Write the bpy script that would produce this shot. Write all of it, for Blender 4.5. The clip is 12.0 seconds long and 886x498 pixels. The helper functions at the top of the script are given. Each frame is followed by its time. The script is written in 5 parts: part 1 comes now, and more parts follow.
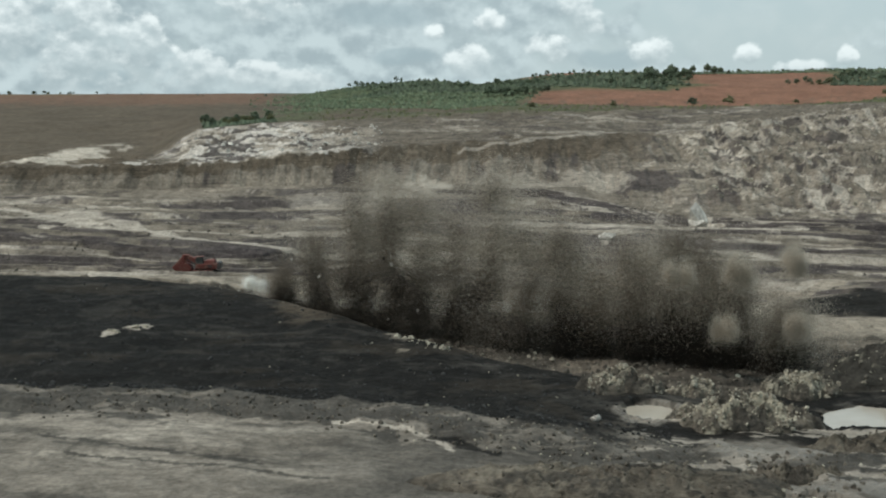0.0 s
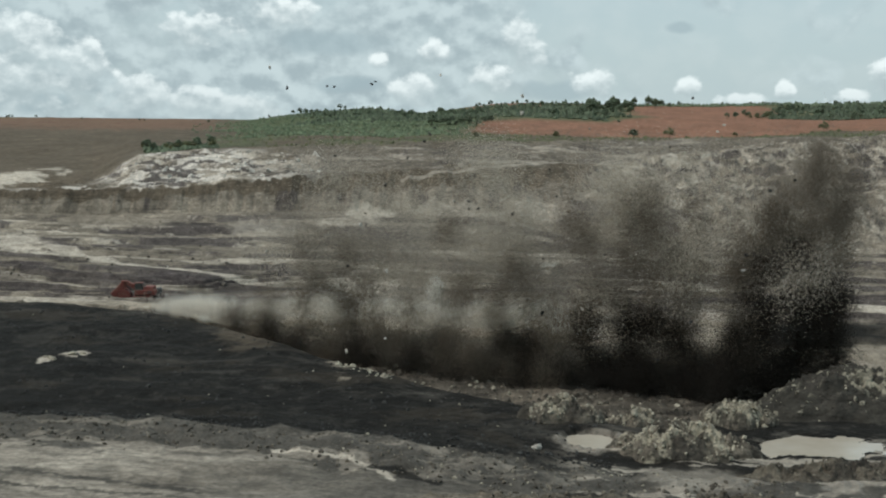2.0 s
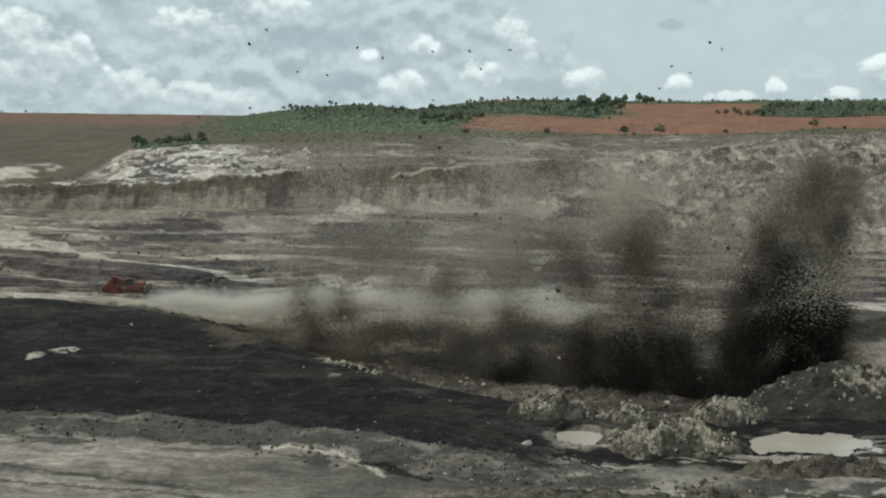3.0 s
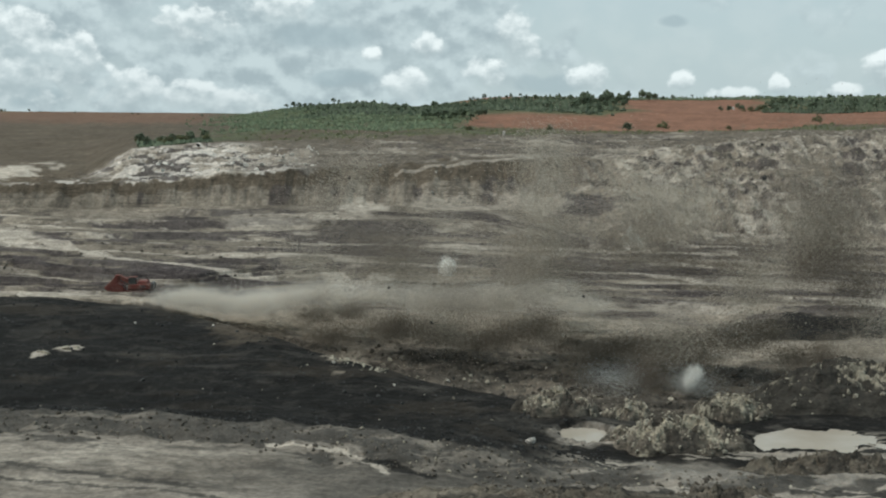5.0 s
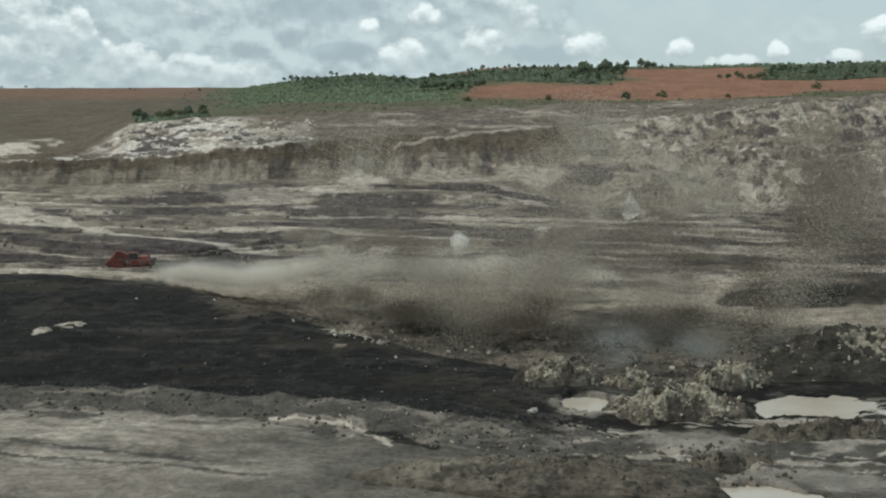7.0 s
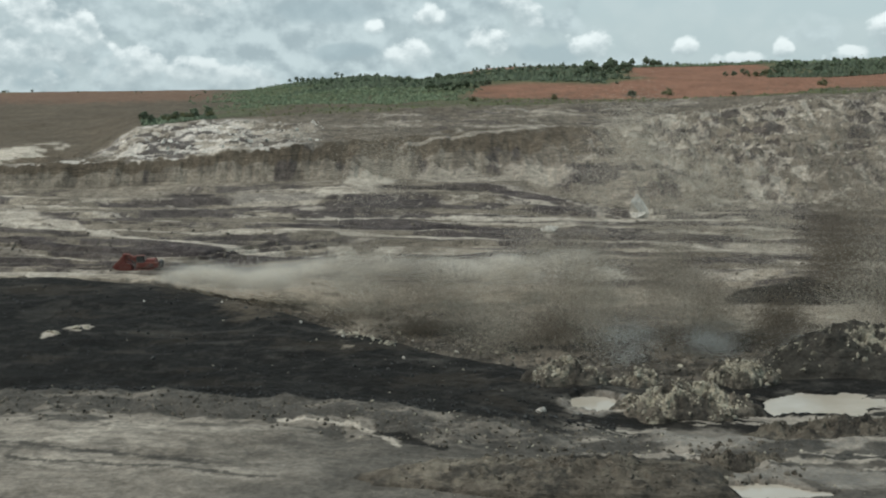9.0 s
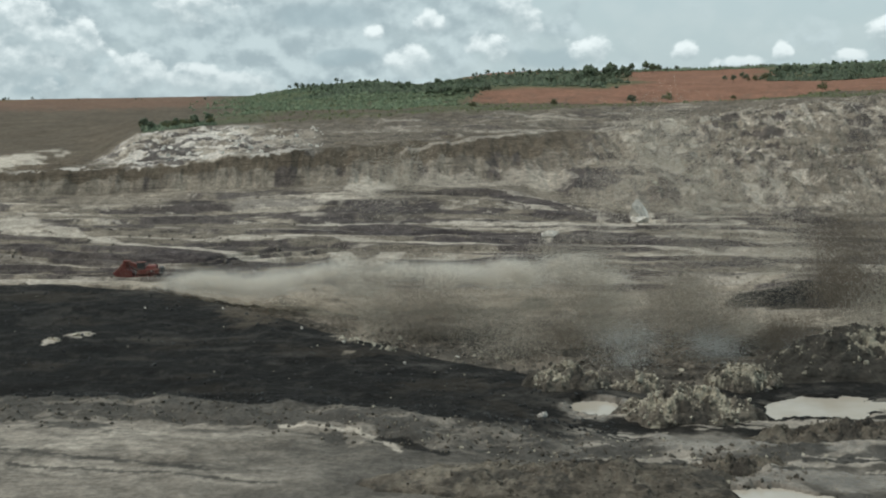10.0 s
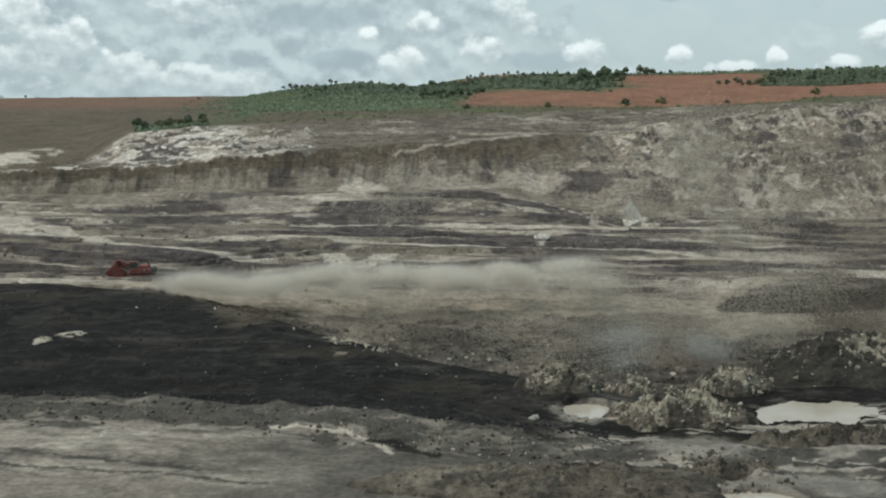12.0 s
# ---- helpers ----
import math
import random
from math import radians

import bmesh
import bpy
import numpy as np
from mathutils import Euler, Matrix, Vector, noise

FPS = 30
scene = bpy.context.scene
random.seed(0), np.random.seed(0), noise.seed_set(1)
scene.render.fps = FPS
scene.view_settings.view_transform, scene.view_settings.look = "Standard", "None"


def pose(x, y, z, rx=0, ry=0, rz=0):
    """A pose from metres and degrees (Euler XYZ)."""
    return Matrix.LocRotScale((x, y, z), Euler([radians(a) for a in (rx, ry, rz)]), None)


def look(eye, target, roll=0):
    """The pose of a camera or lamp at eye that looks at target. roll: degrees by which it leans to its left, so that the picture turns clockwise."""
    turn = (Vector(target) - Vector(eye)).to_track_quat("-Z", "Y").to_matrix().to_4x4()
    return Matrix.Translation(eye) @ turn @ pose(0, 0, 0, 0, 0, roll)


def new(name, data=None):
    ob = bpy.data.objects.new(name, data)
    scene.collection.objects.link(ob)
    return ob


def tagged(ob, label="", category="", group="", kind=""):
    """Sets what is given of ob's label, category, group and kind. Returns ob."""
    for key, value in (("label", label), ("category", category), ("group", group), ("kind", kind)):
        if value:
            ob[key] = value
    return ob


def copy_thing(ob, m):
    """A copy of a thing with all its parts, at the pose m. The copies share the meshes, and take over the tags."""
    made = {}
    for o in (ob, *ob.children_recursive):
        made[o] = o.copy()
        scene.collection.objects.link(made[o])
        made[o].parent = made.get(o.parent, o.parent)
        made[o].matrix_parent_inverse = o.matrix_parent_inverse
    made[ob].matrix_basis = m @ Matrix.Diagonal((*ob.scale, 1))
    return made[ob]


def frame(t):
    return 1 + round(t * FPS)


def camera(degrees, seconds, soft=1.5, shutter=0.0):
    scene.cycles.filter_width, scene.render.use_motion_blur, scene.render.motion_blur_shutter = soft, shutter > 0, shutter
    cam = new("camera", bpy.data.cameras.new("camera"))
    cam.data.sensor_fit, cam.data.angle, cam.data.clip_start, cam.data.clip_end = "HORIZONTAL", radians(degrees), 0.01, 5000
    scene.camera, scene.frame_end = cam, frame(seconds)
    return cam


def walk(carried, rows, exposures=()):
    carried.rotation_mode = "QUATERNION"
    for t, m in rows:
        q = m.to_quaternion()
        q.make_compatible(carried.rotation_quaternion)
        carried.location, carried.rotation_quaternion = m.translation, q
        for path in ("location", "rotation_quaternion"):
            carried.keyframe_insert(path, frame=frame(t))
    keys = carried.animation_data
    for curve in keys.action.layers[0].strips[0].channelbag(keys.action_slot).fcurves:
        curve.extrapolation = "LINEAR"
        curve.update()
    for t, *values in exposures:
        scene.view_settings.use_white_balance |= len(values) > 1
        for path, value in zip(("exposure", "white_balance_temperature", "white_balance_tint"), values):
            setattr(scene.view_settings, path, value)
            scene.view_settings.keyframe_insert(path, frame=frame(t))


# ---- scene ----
# ---- camera ----
cam = camera(40.0, 12.0, soft=2.1)
EYE = (0.0, 0.0, 36.0)
PATH = [  # seconds, pitch, roll, yaw
    (0.0, -7.271, 0.337, 2.934), (0.5, -7.125, 0.4, 2.924), (1.0, -6.576, 0.377, 2.385), (1.5, -6.419, -0.42, 0.479),
    (2.0, -5.939, -0.464, 0.304), (2.5, -6.0, -0.581, 0.001), (4.5, -6.305, -0.62, -0.215), (5.0, -6.226, -0.417, 0.012),
    (5.5, -6.617, -0.342, -0.378), (6.0, -6.981, 0.274, -0.261), (6.5, -7.344, 0.298, -0.071), (8.5, -7.699, 0.481, 0.088),
    (9.0, -7.537, 0.815, 0.188), (9.5, -7.507, 0.943, 0.251), (10.0, -7.292, 1.089, 0.178), (10.5, -7.399, 0.912, -0.233),
    (11.0, -7.303, 0.77, -0.287), (11.5, -7.086, 0.448, 0.103), (12.0, -7.2, 0.6, -0.1)]
walk(cam, [(t, pose(*EYE, 90 + p, r, y)) for t, p, r, y in PATH], exposures=[(0.0, 0.0), (12.0, 0.0)])

# ---- sky and sun ----
SUN_UP, SUN_ROUND = radians(60), radians(-105)   # height, and turn from the +y axis towards +x
world = bpy.data.worlds.new("sky")
scene.world = world
world.use_nodes = True


class Nodes:
    """Short hand for a node tree."""

    def __init__(self, tree):
        self.tree = tree
        tree.nodes.clear()

    def add(self, kind, values=(), **settings):
        node = self.tree.nodes.new(kind)
        for key, value in settings.items():
            setattr(node, key, value)
        for key, value in dict(values).items():
            if isinstance(value, bpy.types.NodeSocket):
                self.tree.links.new(value, node.inputs[key])
            else:
                node.inputs[key].default_value = value
        return node

    def math(self, op, a, b=0.0, c=0.0, clamp=False):
        return self.add("ShaderNodeMath", {0: a, 1: b, 2: c}, operation=op, use_clamp=clamp).outputs[0]

    def vec(self, op, a, b=(0, 0, 0)):
        return self.add("ShaderNodeVectorMath", {0: a, 1: b}, operation=op).outputs[0]

    def noise(self, vector, scale, detail=5.0, rough=0.55, warp=0.0):
        return self.add("ShaderNodeTexNoise", {"Vector": vector, "Scale": scale, "Detail": detail, "Roughness": rough,
                                               "Distortion": warp}).outputs[0]

    def ramp(self, fac, *stops):
        node = self.add("ShaderNodeValToRGB", {0: fac})
        for i, (at, colour) in enumerate(stops):
            e = node.color_ramp.elements[i] if i < 2 else node.color_ramp.elements.new(at)
            e.position, e.color = at, (*colour, 1) if len(colour) == 3 else colour
        return node.outputs[0]

    def span(self, fac, low, high, to_low=0.0, to_high=1.0):
        return self.add("ShaderNodeMapRange", {0: fac, 1: low, 2: high, 3: to_low, 4: to_high},
                        interpolation_type="SMOOTHSTEP").outputs[0]

    def mix(self, fac, a, b, blend="MIX"):
        return self.add("ShaderNodeMix", {0: fac, 6: a, 7: b}, data_type="RGBA", blend_type=blend).outputs[2]


def build_sky():
    n = Nodes(world.node_tree)
    way = n.add("ShaderNodeTexCoord").outputs["Generated"]
    sky = n.add("ShaderNodeTexSky", sky_type="NISHITA", sun_disc=False, sun_elevation=SUN_UP, sun_rotation=SUN_ROUND,
                dust_density=2.5).outputs[0]
    sky = n.vec("SCALE", sky)
    sky.node.inputs["Scale"].default_value = 0.075
    part3 = n.add("ShaderNodeSeparateXYZ", {0: way})
    x, y, z = part3.outputs
    # bearing and height in degrees
    east = n.math("MULTIPLY", n.math("ARCTAN2", x, y), 57.3)
    up = n.math("MULTIPLY", n.math("ARCSINE", z), 57.3)
    place = n.add("ShaderNodeCombineXYZ", {0: east, 1: n.math("MULTIPLY", up, 1.25), 2: 0.0}).outputs[0]

    def heaps(lift):
        """Depth of the heaped clouds at this height plus lift, in degrees: ellipses with a knobbly outline."""
        spot = n.vec("ADD", place, (0.12 * lift, 1.25 * lift, 0.0))
        wave = n.math("SUBTRACT", n.noise(spot, 0.45, 3, 0.5), 0.5)
        knob = n.add("ShaderNodeTexVoronoi", {"Vector": spot, "Scale": 0.8, "Detail": 3.0, "Roughness": 0.6}, feature="F1", normalize=True).outputs[0]
        deep = -3.0
        for ce, cu, we, wu in CLOUDS:
            de = n.math("DIVIDE", n.math("SUBTRACT", east, ce), we)
            du = n.math("DIVIDE", n.math("SUBTRACT", up, cu - lift), wu)
            d = n.math("ADD", n.math("MULTIPLY", de, de), n.math("MULTIPLY", du, du))
            deep = n.math("MAXIMUM", deep, n.math("SUBTRACT", 1.0, d))
        curl = n.math("SUBTRACT", n.noise(spot, 1.7, 6, 0.55), 0.5)
        deep = n.math("ADD", n.math("ADD", deep, n.math("MULTIPLY", wave, 3.4)), n.math("MULTIPLY", curl, 1.5))
        return n.math("ADD", deep, n.math("MULTIPLY", n.math("SUBTRACT", 0.36, knob), 1.3))

    here, above = heaps(0.0), heaps(0.45)
    lit = n.span(n.math("SUBTRACT", here, above), -0.7, 1.3)
    heap = n.math("MULTIPLY", n.span(here, -0.05, 0.7), n.math("ADD", 0.6, n.math("MULTIPLY", lit, 0.4)))
    lit = n.math("MULTIPLY", lit, n.span(up, -0.2, 2.4, 0.45, 1.0))
    # a grey layer, thicker towards the west, with soft folds
    broad = n.noise(place, 0.2, 5, 0.55, 0.4)
    fine = n.noise(place, 0.6, 4, 0.5)
    fold = n.span(n.math("SUBTRACT", fine, n.noise(n.vec("ADD", place, (0.1, 0.6, 0.0)), 0.6, 4, 0.5)), -0.17, 0.17)
    thick = n.math("ADD", n.math("ADD", broad, n.math("MULTIPLY", fine, 0.45)), n.span(east, 11.0, -3.0, -0.14, 0.12))
    layer = n.span(thick, 0.58, 0.84)
    grey = n.mix(fold, (0.37, 0.465, 0.50, 1), (0.58, 0.695, 0.72, 1))
    white = n.mix(lit, (0.43, 0.525, 0.55, 1), (0.88, 0.975, 0.98, 1))
    veil = n.mix(n.span(up, 0.0, 26.0), (0.60, 0.745, 0.775, 1), (0.43, 0.62, 0.69, 1))
    veil = n.mix(n.span(fine, 0.35, 0.65, 0.0, 0.22), veil, (0.75, 0.86, 0.87, 1))
    clear = n.mix(0.75, sky, veil)
    out = n.mix(n.math("MULTIPLY", layer, 0.9), clear, grey)
    for ce, cu, we, wu in SHADED:
        de = n.math("DIVIDE", n.math("SUBTRACT", east, ce), we)
        du = n.math("DIVIDE", n.math("SUBTRACT", up, cu), wu)
        d = n.math("ADD", n.math("ADD", n.math("MULTIPLY", de, de), n.math("MULTIPLY", du, du)), n.math("MULTIPLY", n.math("SUBTRACT", 0.5, fine), 3.0))
        out = n.mix(n.span(d, 1.4, 0.2, 0.0, 0.65), out, (0.36, 0.47, 0.51, 1))
    out = n.mix(n.math("MULTIPLY", heap, 0.93), out, white)
    back = n.add("ShaderNodeBackground", {0: out, 1: 1.0})
    n.add("ShaderNodeOutputWorld", {0: back.outputs[0]})


# heaped clouds: bearing, height, half width, half height
CLOUDS = [(-19.2, 2.4, 2.3, 2.5), (-16.9, 2.3, 1.2, 1.7), (-22.5, 3.2, 2.6, 2.2), (-14.3, 1.0, 1.9, 1.1), (-11.8, 0.7, 1.7, 0.9), (-9.4, 0.4, 1.8, 0.8),
          (-11.6, 4.2, 1.9, 0.9), (-7.6, 4.9, 1.6, 0.8), (-3.3, 2.8, 0.6, 0.5), (-0.8, 3.3, 0.8, 0.8), (-1.6, 1.6, 1.3, 0.8),
          (3.4, 3.6, 1.1, 1.3), (2.1, 2.2, 1.2, 0.8), (6.6, 1.9, 1.0, 0.8), (10.9, 1.8, 0.65, 0.5), (15.3, 1.6, 0.45, 0.5), (13.3, 1.1, 1.1, 0.4),
          (20.0, 2.0, 1.2, 1.0), (18.0, 1.2, 1.1, 0.45), (28, 5, 4, 2.5), (-34, 5, 6, 3), (50, 12, 14, 6), (-60, 10, 14, 6), (-15.5, 9.0, 4.0, 1.6), (6.0, 10.0, 5.0, 1.8)]
# undersides in shade
SHADED = [(5.0, 1.5, 1.7, 0.5), (10.6, 4.4, 0.7, 0.3), (-5.5, 3.6, 2.6, 0.6), (-18.6, 0.7, 1.7, 0.45), (-4.8, 1.7, 1.7, 0.4)]
build_sky()
sun = new("sun", bpy.data.lights.new("sun", "SUN"))
sun.data.energy, sun.data.angle, sun.data.color = 2.0, radians(4), (1.0, 0.955, 0.88)
sun.matrix_world = look((300 * math.sin(SUN_ROUND), 300 * math.cos(SUN_ROUND), 300 * math.tan(SUN_UP)), (0, 0, 0))

# ---- materials ----
def material(name):
    m = bpy.data.materials.new(name)
    m.use_nodes = True
    return m, Nodes(m.node_tree)


def finish(n, colour, rough=0.9, normal=None, metal=0.0, spec=0.3):
    values = {"Base Color": colour, "Roughness": rough, "Metallic": metal, "Specular IOR Level": spec}
    if normal is not None:
        values["Normal"] = normal
    b = n.add("ShaderNodeBsdfPrincipled", values)
    n.add("ShaderNodeOutputMaterial", {0: b.outputs[0]})


def earth_material():
    """Soil and rock: the layer colours of the sheet, with clods, stains and relief at three sizes."""
    m, n = material("pit_earth")
    here = n.add("ShaderNodeNewGeometry").outputs["Position"]
    base = n.add("ShaderNodeAttribute", attribute_name="layers").outputs["Color"]
    wet = n.add("ShaderNodeAttribute", attribute_name="wet").outputs["Fac"]
    grit = n.noise(here, 1.6, 6, 0.68)
    clod = n.noise(here, 0.35, 5, 0.62)
    blot = n.noise(here, 0.05, 4, 0.6)
    tone = n.math("MULTIPLY", n.span(grit, 0.25, 0.75, 0.7, 1.3), n.span(clod, 0.25, 0.75, 0.72, 1.28))
    tone = n.math("MULTIPLY", tone, n.span(blot, 0.3, 0.7, 0.85, 1.15))
    colour = n.vec("SCALE", base)
    n.tree.links.new(tone, colour.node.inputs["Scale"])
    # thin beds that crop out, and chips of lighter and darker rock
    beds = n.noise(n.vec("MULTIPLY", here, (0.05, 0.22, 1.6)), 1.0, 6, 0.68)
    chips = n.noise(n.vec("MULTIPLY", here, (1.0, 0.6, 1.3)), 0.55, 5, 0.75)
    bedded = n.add("ShaderNodeAttribute", attribute_name="beds").outputs["Fac"]
    line_tone = n.math("MULTIPLY", n.span(beds, 0.38, 0.44, 0.68, 1.0), n.span(beds, 0.58, 0.64, 1.0, 1.32))
    chip_tone = n.math("MULTIPLY", n.span(chips, 0.36, 0.42, 0.62, 1.0), n.span(chips, 0.6, 0.66, 1.0, 1.34))
    both = n.math("SUBTRACT", n.math("MULTIPLY", line_tone, chip_tone), 1.0)
    tone2 = n.math("ADD", 1.0, n.math("MULTIPLY", both, bedded))
    colour = n.vec("SCALE", colour)
    n.tree.links.new(tone2, colour.node.inputs["Scale"])
    height = n.math("ADD", n.math("ADD", n.math("MULTIPLY", grit, 0.35), clod), n.math("MULTIPLY", chips, bedded))
    bump = n.add("ShaderNodeBump", {"Strength": 0.65, "Distance": 0.8, "Height": height}).outputs[0]
    rough = n.span(wet, 0.0, 1.0, 0.97, 0.3)
    finish(n, colour, rough, bump, spec=0.12)
    return m


def rock_material(name, colour, vary=0.35, rough=0.9):
    m, n = material(name)
    spot = n.add("ShaderNodeTexCoord").outputs["Object"]
    seed = n.add("ShaderNodeNewGeometry").outputs["Random Per Island"]
    grit = n.noise(spot, 2.2, 6, 0.65)
    blot = n.noise(spot, 0.5, 4, 0.6)
    tone = n.math("MULTIPLY", n.span(grit, 0.25, 0.75, 0.65, 1.35), n.span(blot, 0.3, 0.7, 0.75, 1.2))
    tone = n.math("MULTIPLY", tone, n.span(seed, 0.0, 1.0, 1 - vary, 1 + vary))
    out = n.vec("SCALE", colour)
    n.tree.links.new(tone, out.node.inputs["Scale"])
    bump = n.add("ShaderNodeBump", {"Strength": 0.8, "Distance": 0.3, "Height": grit}).outputs[0]
    finish(n, out, rough, bump, spec=0.25)
    return m


def paint_material(name, colour, rough=0.5, metal=0.0, dirt=(0.2, 0.16, 0.12), amount=0.6):
    m, n = material(name)
    spot = n.add("ShaderNodeTexCoord").outputs["Object"]
    mud = n.span(n.noise(spot, 0.9, 6, 0.65), 0.45, 0.7, 0.1, amount)
    finish(n, n.mix(mud, (*colour, 1), (*dirt, 1)), rough, None, metal)
    return m


def leaf_material(name, colour):
    m, n = material(name)
    seed = n.add("ShaderNodeNewGeometry").outputs["Random Per Island"]
    which = n.add("ShaderNodeObjectInfo").outputs["Random"]
    tone = n.math("MULTIPLY", n.span(seed, 0.0, 1.0, 0.72, 1.28), n.span(which, 0.0, 1.0, 0.8, 1.2))
    out = n.vec("SCALE", colour)
    n.tree.links.new(tone, out.node.inputs["Scale"])
    finish(n, out, 0.7, None, spec=0.2)
    return m


def dust_material(name, colour):
    """Fine dust: every grain scatters light both ways."""
    m, n = material(name)
    seed = n.add("ShaderNodeNewGeometry").outputs["Random Per Island"]
    out = n.vec("SCALE", colour)
    n.tree.links.new(n.span(seed, 0.0, 1.0, 0.85, 1.15), out.node.inputs["Scale"])
    a = n.add("ShaderNodeBsdfDiffuse", {0: out}).outputs[0]
    b = n.add("ShaderNodeBsdfTranslucent", {0: out}).outputs[0]
    n.add("ShaderNodeOutputMaterial", {0: n.add("ShaderNodeMixShader", {0: 0.5, 1: a, 2: b}).outputs[0]})
    return m


def water_material():
    m, n = material("muddy_water")
    here = n.add("ShaderNodeNewGeometry").outputs["Position"]
    silt = n.noise(here, 0.25, 4, 0.6)
    ripple = n.noise(here, 2.5, 3, 0.5)
    bump = n.add("ShaderNodeBump", {"Strength": 0.05, "Distance": 0.05, "Height": ripple}).outputs[0]
    finish(n, n.mix(silt, (0.36, 0.31, 0.24, 1), (0.52, 0.47, 0.40, 1)), 0.12, bump, spec=0.5)
    return m


EARTH = earth_material()
PALE_ROCK = rock_material("pale_sandstone", (0.33, 0.30, 0.235))
DARK_ROCK = rock_material("grey_mudstone", (0.12, 0.105, 0.085))
COAL_ROCK = rock_material("coal", (0.04, 0.039, 0.037), 0.3, 0.7)
WHITE_ROCK = rock_material("white_claystone", (0.5, 0.465, 0.41), 0.2)
WATER = water_material()
# leaf greens lightened and dulled: haze of the distance put into the colour
LEAF = leaf_material("hazy_green_leaf", (0.095, 0.12, 0.075))
LEAF_SOFT = leaf_material("hazy_soft_leaf", (0.11, 0.14, 0.083))
LEAF_DRY = leaf_material("dull_green_leaf", (0.10, 0.105, 0.05))
BARK = rock_material("bark", (0.12, 0.09, 0.065))
RED_PAINT = paint_material("red_paint", (0.15, 0.032, 0.027), 0.7)
DARK_STEEL = paint_material("dark_steel", (0.045, 0.045, 0.05), 0.5, 0.3)
RUBBER = paint_material("tyre_rubber", (0.03, 0.03, 0.03), 0.8)
GLASS = paint_material("cab_glass", (0.03, 0.04, 0.045), 0.12, 0.0, amount=0.2)
DUST_DARK = dust_material("coal_dust", (0.06, 0.053, 0.046))
DUST_MID = dust_material("dark_brown_dust", (0.225, 0.19, 0.152))
DUST_VEIL = dust_material("settling_brown_dust", (0.20, 0.172, 0.138))
DUST_HAZE = dust_material("drifting_brown_dust", (0.30, 0.262, 0.216))
DUST_BROWN = dust_material("brown_dust", (0.58, 0.52, 0.435))
DUST_PALE = dust_material("pale_dust", (0.82, 0.775, 0.70))
DUST_SMOKE = dust_material("bluish_smoke", (0.60, 0.61, 0.59))
DUST_WHITE = dust_material("white_smoke", (0.96, 0.95, 0.91))

# ---- the ground: one sheet between break lines of the pit ----
LINES = []


def line(name, *points):
    """A break line of the ground: points across the pit as x, y, z."""
    p = np.array(points)
    LINES.append((np.arctan2(p[:, 0], p[:, 1]), np.hypot(p[:, 0], p[:, 1]), p[:, 2]))


line("slope_foot", (-40.5, 85, 4.3), (0.5, 85, 3.8), (41.5, 85, 3.3))
line("sand_edge", (-57.3, 122, 3.4), (-28.3, 122, 2.9), (-10.3, 116, 2.8), (0.7, 110, 3.1), (10.6, 104, 3.1), (24.1, 98, 3.3), (47.6, 98, 3.0))
line("berm_crest", (-60.9, 130, 3.9), (-30.0, 130, 3.3), (-11.2, 126, 3.1), (0.8, 120, 3.3), (11.7, 115, 2.7), (27.2, 111, 2.4), (53.8, 111, 2.2))
line("coal_near", (-65.1, 139, 1.8), (-18.6, 137, 1.7), (0.9, 131, 1.3), (12.9, 127, 0.8), (29.7, 121, 0.4), (58.6, 121, 0.4))
line("coal_edge", (-102.5, 222, 2.8), (-70.9, 221, 2.3), (-51.2, 212, 2.0), (-35.8, 198, 1.6), (-15.0, 172, 1.2), (-2.7, 160, 1.0), (8.1, 150, 1.0), (17.4, 144, 0.3), (35.7, 146, -0.4), (71.3, 148, -0.4))
line("pit_toe", (-103.9, 225, 1.0), (-52.2, 216, 0.0), (-37.3, 206, -2.5), (-16.0, 182, -4.0), (8.7, 161, -4.5), (38.6, 158, -4.5), (76.3, 158, -4.0))
line("pit_back", (-105.2, 228, 2.1), (-53.3, 221, 1.4), (-40.1, 222, -2.0), (-19.6, 226, -5.3), (13.0, 238, -6.5), (29.0, 232, -6.2), (51.1, 210, -6.2), (100.7, 210, -6.7))
line("road", (-107.5, 233, 1.8), (-56.9, 236, 0.7), (-21.1, 245, -2.4), (25.6, 252, -5.1), (54.8, 250, -5.8), (70.9, 245, -3.1), (117.0, 245, -2.8))
line("bench_one", (-115.1, 250, 2.5), (-57.1, 252, 1.1), (-10.7, 275, -1.6), (41.6, 280, -3.9), (92.5, 275, -5.5), (131.2, 275, -5.9))
line("bench_two", (-125.8, 274, 4.2), (-86.3, 270, 2.8), (-53.3, 263, 1.5), (-25.7, 300, -1.2), (46.0, 310, -3.7), (145.3, 305, -5.4))
line("bench_three", (-142.8, 312, 6.3), (-112.4, 308, 4.5), (-28.6, 335, 0.8), (51.1, 345, -2.1), (98.0, 340, -2.2), (159.3, 335, -3.1))
line("cliff_foot", (-175.9, 385, 5.3), (-88.5, 395, 5.8), (-33.8, 400, 6.6), (13.0, 410, 6.4), (33.1, 400, 3.1), (54.5, 368, -1.4), (104.3, 362, -1.3), (171.9, 362, -2.0))
line("cliff_top", (-180.8, 397, 13.2), (-144.0, 397, 12.8), (-93.5, 402, 14.0), (-53.4, 410, 17.5), (14.0, 440, 20.1), (69.3, 470, 21.7), (142.9, 500, 29.2), (244.5, 520, 32.0))
